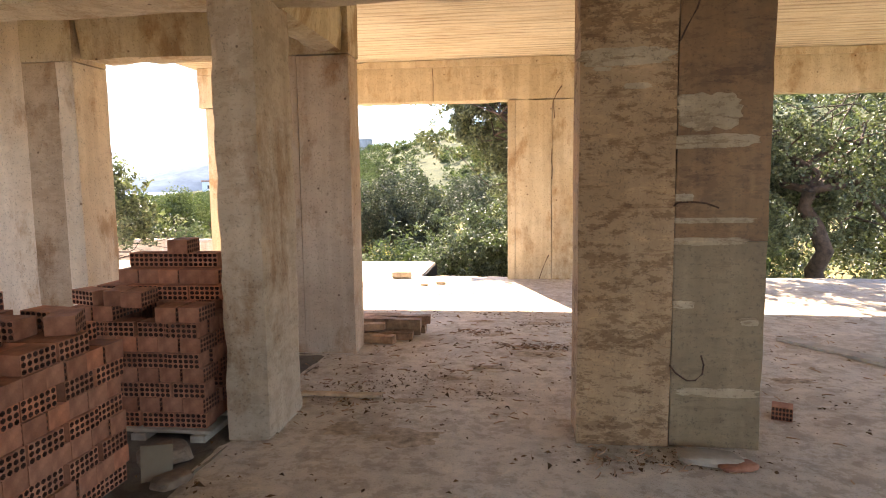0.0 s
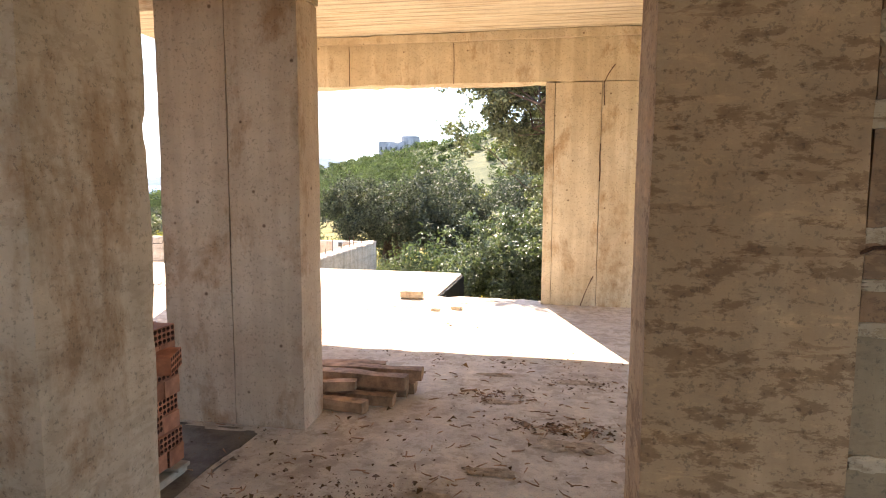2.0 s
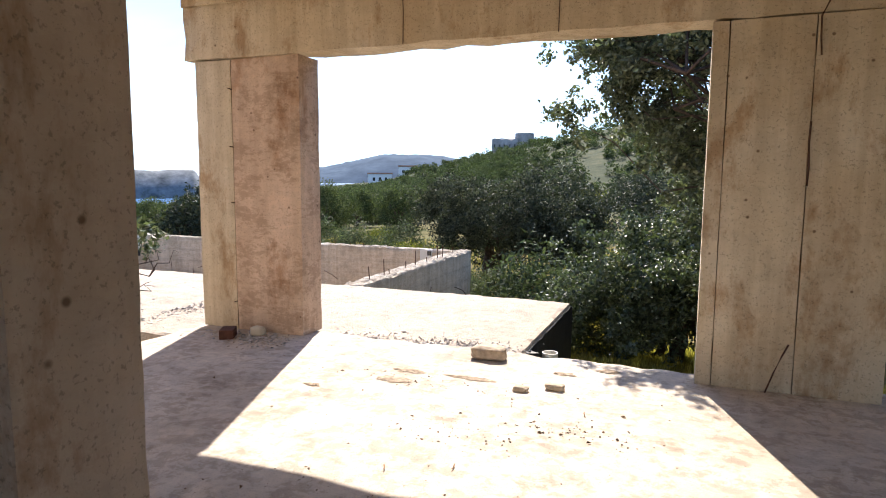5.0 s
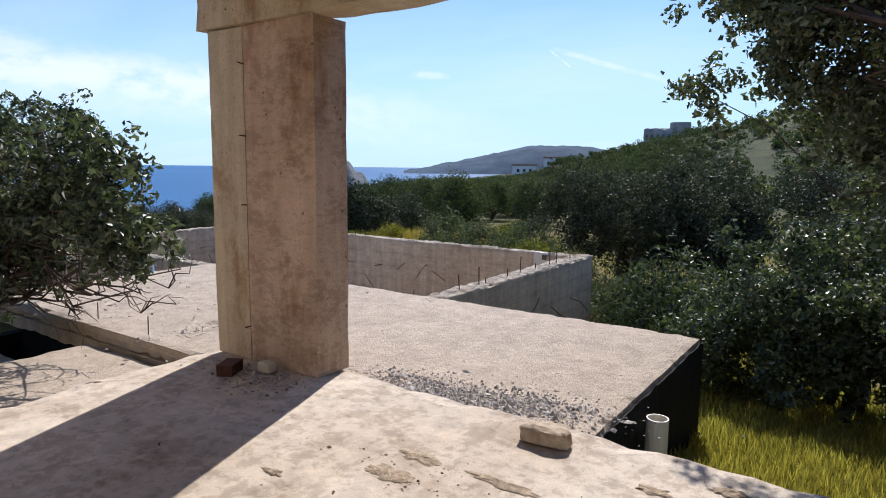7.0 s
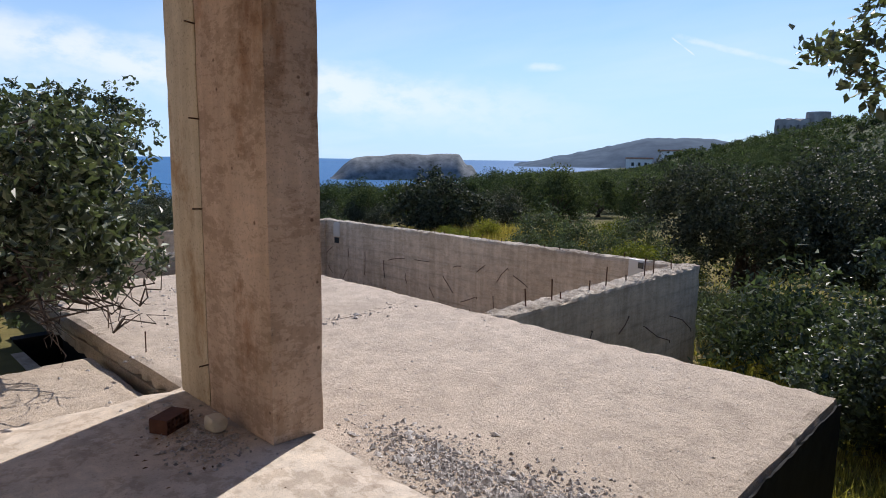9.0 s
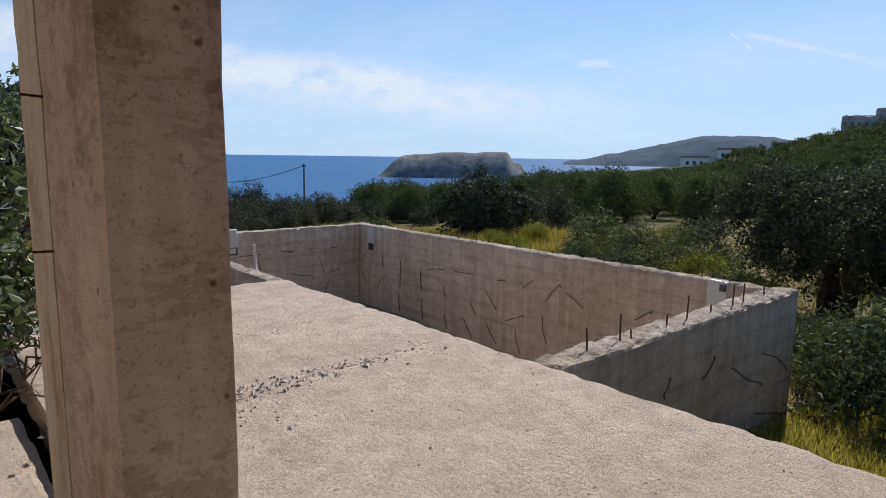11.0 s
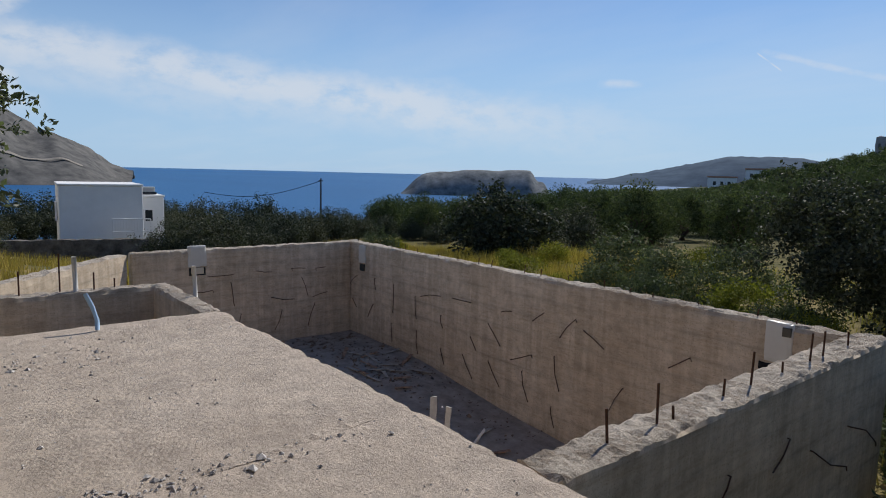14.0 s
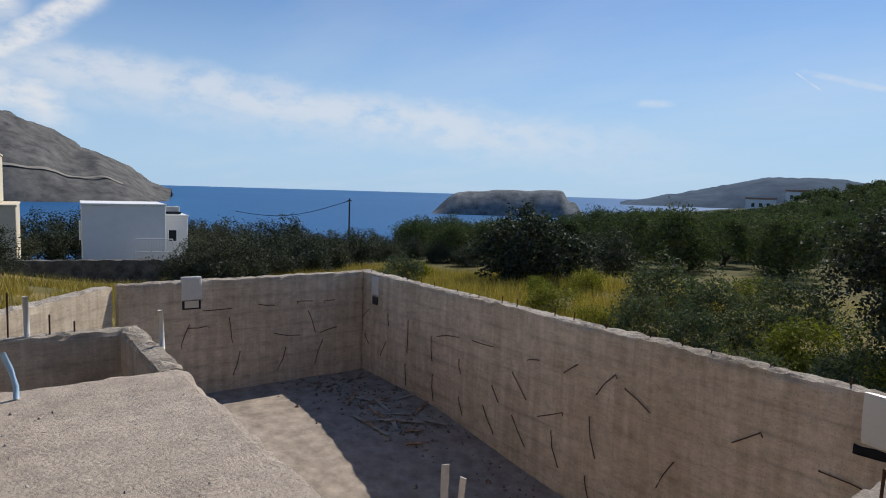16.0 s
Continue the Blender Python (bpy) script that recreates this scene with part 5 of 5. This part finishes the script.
pebbles("floor_dirt", "dry mud crumbs and dead leaves on the floor", [(2.3, 5.6, 3.9, 4.0, 0.0, 500, 0.005), (1.1, 6.75, 0.9, 0.16, 0.0, 300, 0.009), (0.75, 4.6, 0.5, 0.6, 0.0, 180, 0.007), (1.4, 4.4, 0.5, 0.5, 0.0, 120, 0.007), (0.95, 4.45, 0.16, 0.07, 0.0, 200, 0.008), (1.35, 4.15, 0.18, 0.08, 0.0, 220, 0.008), (0.55, 4.2, 0.12, 0.14, 0.0, 200, 0.008), (0.3, 3.95, 0.25, 0.35, 0.0, 250, 0.008),
        (1.3, 5.9, 0.16, 0.07, 0.0, 200, 0.009), (1.9, 6.3, 0.2, 0.08, 0.0, 200, 0.009), (1.75, 5.4, 0.22, 0.07, 0.0, 260, 0.009), (2.4, 3.2, 0.3, 0.10, 0.0, 300, 0.008), (3.8, 5.0, 0.6, 0.8, 0.0, 320, 0.008), (-0.35, 4.75, 0.3, 0.2, 0.0, 300, 0.009), (0.6, 8.3, 1.2, 0.7, 0.0, 240, 0.007), (-0.4, 2.95, 0.2, 0.2, 0.0, 200, 0.008),
        (0.2, 7.7, 0.25, 0.1, 0.0, 160, 0.008), (0.75, 8.0, 0.3, 0.07, 0.0, 180, 0.008), (-0.5, 8.5, 0.3, 0.08, 0.0, 150, 0.008)], M_CLOD, 53, "dirt", 0.5, None, 0.68)
pebbles("pool_rubble", "broken concrete and splinters on the pool floor", [(-12.6, 17.3, 0.7, 0.4, -2.28, 420, 0.022), (-11.3, 17.5, 0.6, 0.35, -2.28, 320, 0.02), (-7.5, 16.6, 0.9, 0.5, -2.28, 320, 0.02), (-9.5, 17.9, 2.8, 0.25, -2.28, 420, 0.018), (-13.9, 17.2, 0.3, 0.6, -2.28, 160, 0.022)], M_CLOD, 54, "rubble", 0.55, pool_z)


def mud_crust(k, x, y, w, h):
    """A low cake of dried mud with a ragged outline on the floor."""
    rings, n = 4, 40
    verts, faces = [(x, y, 0.008)], []
    for j in range(1, rings + 1):
        for i in range(n):
            t = 2 * math.pi * i / n
            c, q = math.cos(t), math.sin(t)
            r = j / rings * (0.85 + 0.45 * noise.noise(Vector((c * 1.6, q * 1.6, k * 3.7))) + 0.4 * noise.noise(Vector((c * 6, q * 6, k * 3.7 + 4))))
            z = 0.003 if j == rings else 0.008 + 0.006 * noise.noise(Vector((c * j * 3, q * j * 3, k)))
            verts.append((x + c * w / 2 * r, y + q * h / 2 * r, max(0.002, z)))
    faces += [(0, 1 + i, 1 + (i + 1) % n) for i in range(n)]
    for j in range(rings - 1):
        for i in range(n):
            a, b = 1 + j * n + i, 1 + j * n + (i + 1) % n
            faces.append((a, a + n, b + n, b))
    put("mud_crust", mesh_of("mud_crust", verts, faces, (M_CRUST,), True), bpy.data.objects["floor"])


for k, q in enumerate(((1.27, 6.37, 0.36, 0.1), (1.84, 6.31, 0.42, 0.16), (1.8, 5.16, 0.44, 0.24), (1.32, 5.79, 0.32, 0.13), (1.0, 3.35, 0.4, 0.24), (0.61, 3.44, 0.32, 0.22), (0.9, 3.95, 0.3, 0.1), (-0.61, 8.7, 0.32, 0.13), (-0.12, 8.71, 0.42, 0.1),
                        (-0.64, 8.46, 0.3, 0.14), (0.52, 9.08, 0.2, 0.1), (0.82, 9.28, 0.2, 0.1), (-1.14, 8.13, 0.18, 0.07), (1.4, 4.75, 0.34, 0.12), (1.15, 4.45, 0.28, 0.1), (3.6, 4.6, 0.4, 0.2), (2.2, 5.0, 0.3, 0.12))):
    mud_crust(k, *q)


def twigs(name, label, spots, seed):
    rng = np.random.default_rng(seed)
    geo = []
    for x, y, sx, sy, z, n, ln in spots:
        for i in range(n):
            a, l = rng.uniform(0, 6.28), ln * rng.uniform(0.4, 1.3)
            p = np.array((x + rng.normal(0, sx), y + rng.normal(0, sy), z + 0.006 + rng.uniform(0, 0.008)))
            dx = np.array((math.cos(a), math.sin(a), rng.normal(0, 0.03)))
            geo.append(tube([p, p + dx * l * 0.5 + rng.normal(0, 0.006, 3) * (1, 1, 0.3), p + dx * l * (1, 1, 0.2)], [0.004, 0.004, 0.002], 4))
    v, f = join(geo)
    tagged(put(name, mesh_of(name, [tuple(q) for q in v], f, (M_WOOD,))), label, "twigs", kind="stuff")


twigs("dry_twigs", "dry twigs and leaf stalks scattered on the floor", [(1.2, 4.6, 0.7, 0.6, 0, 110, 0.07), (1.6, 6.0, 0.8, 0.6, 0, 90, 0.06), (1.76, 5.4, 0.2, 0.08, 0, 60, 0.06), (1.3, 5.9, 0.2, 0.08, 0, 40, 0.05), (3.9, 5.0, 0.6, 0.8, 0, 60, 0.08), (0.5, 3.9, 0.3, 0.3, 0, 40, 0.06), (2.3, 3.15, 0.3, 0.08, 0, 40, 0.06)], 61)


def litter(name, label, spots, seed):
    """Dead leaves lying flat or curled on the floor."""
    rng = np.random.default_rng(seed)
    vs, fs = [], []
    for x, y, sx, sy, z, n, size in spots:
        for i in range(int(n * (0.55 if sx < 0.35 else 0.3))):
            px, py = x + rng.normal(0, sx), y + rng.normal(0, sy)
            a, s = rng.uniform(0, 6.28), size * rng.lognormal(-0.35, 0.45)
            d, w = np.array((math.cos(a), math.sin(a), 0)), np.array((-math.sin(a), math.cos(a), 0))
            p = np.array((px, py, z + 0.004))
            lift = np.array((0, 0, rng.uniform(0.0, 0.5) * s))
            o = len(vs)
            vs += [tuple(p - d * s * 0.5), tuple(p - w * s * 0.25 + lift), tuple(p + d * s * 0.5), tuple(p + w * s * 0.25 + lift * 0.6)]
            fs.append((o, o + 1, o + 2, o + 3))
    tagged(put(name, mesh_of(name, vs, fs, (M_LITTER,))), label, "leaf litter", kind="stuff")


litter("leaf_litter", "brown dead leaves drifted over the floor", [(0.55, 4.1, 0.3, 0.3, 0, 260, 0.035), (0.9, 4.6, 0.5, 0.45, 0, 260, 0.035), (1.5, 4.3, 0.4, 0.5, 0, 200, 0.035), (2.3, 3.17, 0.3, 0.06, 0, 170, 0.03), (1.5, 5.7, 0.7, 0.5, 0, 200, 0.035),
       (1.75, 5.4, 0.22, 0.07, 0, 120, 0.035), (1.9, 6.3, 0.2, 0.07, 0, 90, 0.035), (3.8, 5.0, 0.6, 0.8, 0, 260, 0.035), (1.0, 6.8, 0.9, 0.12, 0, 130, 0.03), (0.2, 2.6, 0.3, 0.5, 0, 120, 0.035), (0.3, 4.85, 0.35, 0.12, 0, 120, 0.035), (1.4, 2.2, 0.8, 0.6, 0, 160, 0.035), (3.6, 3.9, 0.4, 0.4, 0, 130, 0.035),
       (0.5, 8.3, 1.0, 0.5, 0, 60, 0.03), (-2.5, 8.95, 0.3, 0.15, 0, 60, 0.03)], 71)


# ---- bars, wires and pipes ----
def bar(name, pts, r, mat, parent=None, label="", sides=6, category="rebar"):
    v, f = tube(pts, r, sides)
    ob = put(name, mesh_of(name, [tuple(q) for q in v], f, (mat,), True), parent)
    if parent is None:
        tagged(ob, label, category)
    return ob


things = bpy.data.objects
P2 = things["pillar_twin"]
bar("rebar", [(2.44, 3.38, 1.31), (2.46, 3.33, 1.335), (2.52, 3.28, 1.34), (2.58, 3.26, 1.335), (2.64, 3.25, 1.31)], 0.005, M_REBAR, P2)
bar("rebar", [(2.44, 3.38, 0.47), (2.47, 3.32, 0.43), (2.52, 3.29, 0.40), (2.56, 3.28, 0.405), (2.595, 3.28, 0.44), (2.60, 3.28, 0.49), (2.585, 3.28, 0.54)], 0.005, M_REBAR, P2)
bar("rebar", [(2.46, 3.38, 2.16), (2.48, 3.33, 2.22), (2.52, 3.31, 2.3), (2.55, 3.31, 2.4)], 0.005, M_REBAR, P2)


def smear_patch(cx, cz, w, h, y, seed):
    """A thin trowelled smear with a ragged outline on a face that looks along -y."""
    n, pts = 46, []
    for k in range(n):
        t = 2 * math.pi * k / n
        c, q = math.cos(t), math.sin(t)
        r = (abs(c) ** 5 + abs(q) ** 5) ** -0.2 * (0.98 + 0.2 * noise.noise(Vector((c * 2.4, q * 2.4, seed))) + 0.16 * noise.noise(Vector((c * 7, q * 7, seed + 4))))
        pts.append((cx + c * w / 2 * r, cz + q * h / 2 * r))
    verts = [(x, y - 0.003, z) for x, z in pts] + [(cx + (x - cx) * 1.06, y + 0.004, cz + (z - cz) * 1.06) for x, z in pts]
    faces = [tuple(range(n))] + [(k, n + k, n + (k + 1) % n, (k + 1) % n) for k in range(n)]
    return mesh_of("plaster_patch", verts, faces, (M_PLASTER,))


for k, (cx, cz, w, h, y) in enumerate(((2.61, 1.80, 0.31, 0.18, 3.37), (2.64, 1.65, 0.42, 0.07, 3.37), (2.65, 1.24, 0.39, 0.03, 3.37), (2.63, 1.13, 0.37, 0.04, 3.37), (2.50, 1.36, 0.09, 0.04, 3.37), (2.51, 0.79, 0.11, 0.04, 3.37), (2.85, 0.70, 0.09, 0.04, 3.37), (2.70, 0.31, 0.40, 0.05, 3.37), (2.07, 2.03, 0.09, 0.02, 3.359), (2.25, 1.94, 0.14, 0.03, 3.359), (2.19, 2.09, 0.43, 0.09, 3.359))):
    put("plaster_patch", smear_patch(cx, cz, w, h, y, k * 2.7), P2, "pale smear of plaster")
CM = things["column_middle"]
bar("wire", [(2.22, 9.20, 2.78), (2.15, 9.215, 2.68), (2.105, 9.22, 2.58), (2.11, 9.22, 2.45), (2.12, 9.225, 2.33)], 0.006, M_REBAR, CM)
bar("wire", [(2.088, 9.225, 1.9), (2.082, 9.21, 1.75), (2.092, 9.21, 1.6), (2.088, 9.225, 1.47)], 0.007, M_REBAR, CM)
bar("wire", [(2.05, 9.235, 0.36), (2.01, 9.21, 0.28), (1.96, 9.18, 0.16), (1.91, 9.15, 0.02)], 0.006, M_REBAR, CM)
BF = things["beam_facade"]
for x in (-0.93, 0.37, 3.1):
    bar("form_joint", [(x, 9.238, 2.61), (x + 0.004, 9.236, 2.85), (x - 0.003, 9.238, 3.08)], 0.004, M_REBAR, BF, sides=4)
CC = things["column_corner"]
for z in (0.28, 1.25, 1.78, 2.32):
    bar("nail", [(-2.75, 9.29, z), (-2.735, 9.22, z + 0.004)], 0.005, M_REBAR, CC)


# bent bars left in the pool walls: along the wall and height of the root, then of the tip
FAR_UPPER = [(-14.1, -1.03, -14.38, -1.25), (-13.35, -1.0, -13.3, -1.25), (-12.59, -1.01, -12.6, -1.65), (-11.8, -1.15, -11.74, -1.62), (-11.62, -1.12, -10.95, -1.0), (-10.59, -0.98, -10.05, -0.97), (-9.25, -1.0, -8.99, -0.94),
             (-9.58, -1.27, -9.24, -1.62), (-8.5, -1.01, -8.24, -0.82), (-7.9, -1.16, -7.59, -0.8), (-7.44, -0.95, -7.04, -1.15), (-5.97, -1.16, -5.66, -0.94), (-5.07, -1.14, -4.49, -1.2)]
FAR_LOWER = [(-14.3, -1.61, -14.1, -1.79), (-13.4, -1.6, -13.61, -1.94), (-12.67, -1.9, -12.61, -2.31), (-10.94, -1.39, -10.87, -1.63), (-11.73, -1.86, -11.67, -2.35), (-10.93, -2.06, -10.8, -2.35), (-10.05, -1.62, -9.87, -1.85),
             (-10.26, -2.01, -9.99, -2.37), (-9.55, -1.96, -9.23, -2.36), (-8.98, -1.8, -8.49, -1.59), (-8.7, -1.93, -8.55, -2.38), (-8.0, -1.5, -7.86, -2.05), (-6.68, -1.66, -6.89, -2.06), (-8.03, -2.36, -7.95, -2.64)]
WEST_BARS = [(15.47, -0.82, 14.93, -0.82), (14.69, -1.06, 14.54, -1.44), (14.66, -1.12, 15.03, -1.11), (15.42, -0.99, 15.47, -1.44), (15.63, -1.68, 15.49, -2.13), (16.32, -0.83, 15.98, -0.78), (16.32, -1.4, 16.86, -1.49),
             (16.56, -1.71, 16.38, -2.15), (17.13, -0.81, 16.79, -0.79), (17.04, -1.01, 17.18, -1.41), (17.69, -1.41, 17.31, -1.49), (17.37, -1.64, 17.19, -2.16), (17.64, -0.82, 17.38, -0.83)]
EAST_BARS = [(16.14, -0.75, 15.84, -0.96), (15.12, -0.78, 14.98, -0.93), (17.57, -0.99, 18.39, -1.36), (16.66, -1.0, 17.56, -1.4), (17.51, -1.82, 18.53, -2.1), (16.67, -1.81, 17.56, -2.1), (14.77, -0.99, 14.94, -1.06)]


def wall_bars():
    r = random.Random(77)
    far, west, east = things["pool_wall_far"], things["pool_wall_west"], things["pool_wall_east"]
    for parent, along_x, face, out, bars in ((far, True, 18.34, -1, FAR_UPPER + FAR_LOWER), (west, False, -14.42, 1, WEST_BARS), (east, False, -3.55, 1, EAST_BARS)):
        for u0, z0, u1, z1 in bars:
            bow = Vector((z1 - z0, u0 - u1)) * r.uniform(-0.06, 0.06)
            hook = 0.05 if r.random() < 0.4 else 0.0
            line = [(u0, z0, -0.04), (u0, z0, 0.025), ((u0 + u1) / 2 + bow.x, (z0 + z1) / 2 + bow.y, 0.04), (u1, z1, 0.03), (u1 + hook * 0.4, z1 - hook, 0.03)]
            pts = [(u, face + out * d, z) if along_x else (face + out * d, u, z) for u, z, d in line[:5 if hook else 4]]
            bar("rebar", pts, 0.0075, M_REBAR, parent, sides=5)
    for y, h in ((13.84, 0.22), (14.39, 0.27), (14.6, 0.07), (15.3, 0.13), (15.75, 0.28), (16.35, 0.09), (16.93, 0.27), (17.24, 0.24), (17.9, 0.14)):
        bar("rebar", [(-3.72, y, -0.34), (-3.72 + r.uniform(-0.02, 0.02), y + r.uniform(-0.02, 0.02), -0.25 + h)], 0.010, M_REBAR, east, sides=5)
    for i in range(18):
        x = -14.2 + i * 0.57 + r.uniform(-0.2, 0.2)
        bar("rebar", [(x, 18.48, -0.32), (x + r.uniform(-0.03, 0.03), 18.48, -0.25 + r.uniform(0.03, 0.13))], 0.009, M_REBAR, far, sides=5)
    pit = things["pit_wall_west"]
    for y, h in ((11.85, 0.5), (12.25, 0.22), (12.5, 0.12), (11.4, 0.3)):
        bar("rebar", [(-10.93, y, -0.32), (-10.93 + r.uniform(-0.03, 0.03), y, -0.25 + h)], 0.011, M_REBAR, pit, sides=5)


wall_bars()
SL = things["terrace_slab"]
for x, y, h in ((-6.1, 9.75, 0.2), (-5.0, 9.72, 0.2), (-3.45, 9.7, 0.2), (-7.0, 9.8, 0.12)):
    bar("rebar", [(x, y, -0.3), (x + 0.01, y, -0.25 + h)], 0.006, M_REBAR, SL, sides=5)


def hollow_pipe(name, label, x, y, z0, z1, r, mat):
    n = 20
    verts, faces = [], []
    for rad, zs in ((r, (z0, z1)), (r * 0.88, (z1, z0))):
        for z in zs:
            for k in range(n):
                t = 2 * math.pi * k / n
                verts.append((x + rad * math.cos(t), y + rad * math.sin(t), z))
    for q in range(3):
        for k in range(n):
            m = (k + 1) % n
            faces.append((q * n + k, q * n + m, (q + 1) * n + m, (q + 1) * n + k))
    tagged(put(name, mesh_of(name, verts, faces, (mat,), False)), label, "pipe")


hollow_pipe("drain_pipe", "cream plastic drain pipe standing beside the terrace", 0.02, 10.95, -1.25, -0.37, 0.085, M_PVC)
bar("water_pipe", [(-8.44, 11.83, -0.24), (-8.44, 11.83, -0.14), (-8.48, 11.8, -0.01), (-8.54, 11.75, 0.12)], 0.022, M_BLUEP, None, "pale blue plastic pipe bent up from the slab edge", 8, "pipe")
bar("conduit", [(-10.9, 12.03, -0.3), (-10.9, 12.02, 0.2)], 0.03, M_PVC, None, "white plastic conduit standing on the pit wall", 8, "pipe")
bar("conduit", [(-9.75, 13.22, -0.3), (-9.75, 13.2, 0.14)], 0.028, M_PVC, None, "white plastic conduit standing on the pool wall", 8, "pipe")


def skimmer(parent, lo, hi, inner):
    """A white plastic inlet box cast into the pool wall; a dark plate paints its opening's shade."""
    b = put("inlet_frame", rough_mesh("inlet_frame", lo, hi, 0.05, 0.008, M_PVC, 0.015), parent, "white plastic pool inlet")
    put("mouth", box_mesh("mouth", *inner, M_GLASS, 0.004), b)


skimmer(things["pool_wall_west"], (-14.48, 14.55, -0.6), (-14.395, 14.92, -0.17), ((-14.43, 14.57, -0.78), (-14.408, 14.9, -0.615)))
put("flap", box_mesh("flap", (-14.41, 14.61, -0.75), (-14.395, 14.86, -0.62), M_CREAM, 0.004), things["pool_wall_west"], "yellowed plastic flap below the inlet")
skimmer(things["pool_wall_far"], (-14.05, 18.315, -0.72), (-13.76, 18.42, -0.3), ((-14.0, 18.318, -0.9), (-13.8, 18.35, -0.735)))
skimmer(things["pool_wall_far"], (-4.74, 18.315, -0.74), (-4.42, 18.40, -0.24), ((-4.54, 18.3, -0.40), (-4.44, 18.36, -0.29)))
# solid black plate that imitates the shade inside a broken hole
put("broken_socket", rough_mesh("broken_socket", (-4.8, 18.322, -0.86), (-4.36, 18.36, -0.75), 0.04, 0.012, M_BITUMEN_SHADE, 0.02), things["pool_wall_far"], "black plate for the shade of a broken hole under the inlet")


# planks thrown into the pool
for a, b, w in (((-8.6, 16.32, pool_z(-8.6)), (-8.66, 16.36, -1.95), 0.11), ((-8.42, 16.42, pool_z(-8.4)), (-8.44, 16.5, -2.08), 0.1), ((-8.15, 16.5, pool_z(-8.15)), (-7.95, 16.8, -2.35), 0.09), ((-8.3, 16.2, pool_z(-8.3)), (-8.1, 16.3, -2.45), 0.06)):
    timber("wooden_plank", "broken pale plank standing askew in the pool", a, b, w, 0.025, M_BLEACHED, 3, "plank")
rw = random.Random(5)
for i in range(34):
    x, y, a = rw.gauss(-7.9, 0.6) if i > 20 else rw.gauss(-11.9, 0.55), rw.gauss(16.7, 0.3) if i > 20 else rw.gauss(17.3, 0.22), rw.uniform(0, 3.1)
    ln = rw.uniform(0.2, 0.6)
    x1 = x + ln * math.cos(a)
    timber("wooden_plank", "broken plank lying on the pool floor", (x, y, pool_z(x) + 0.01), (x1, y + ln * math.sin(a), pool_z(x1) + 0.04), 0.08, 0.02, M_WOODG if i % 3 else M_WOOD, i, "plank")
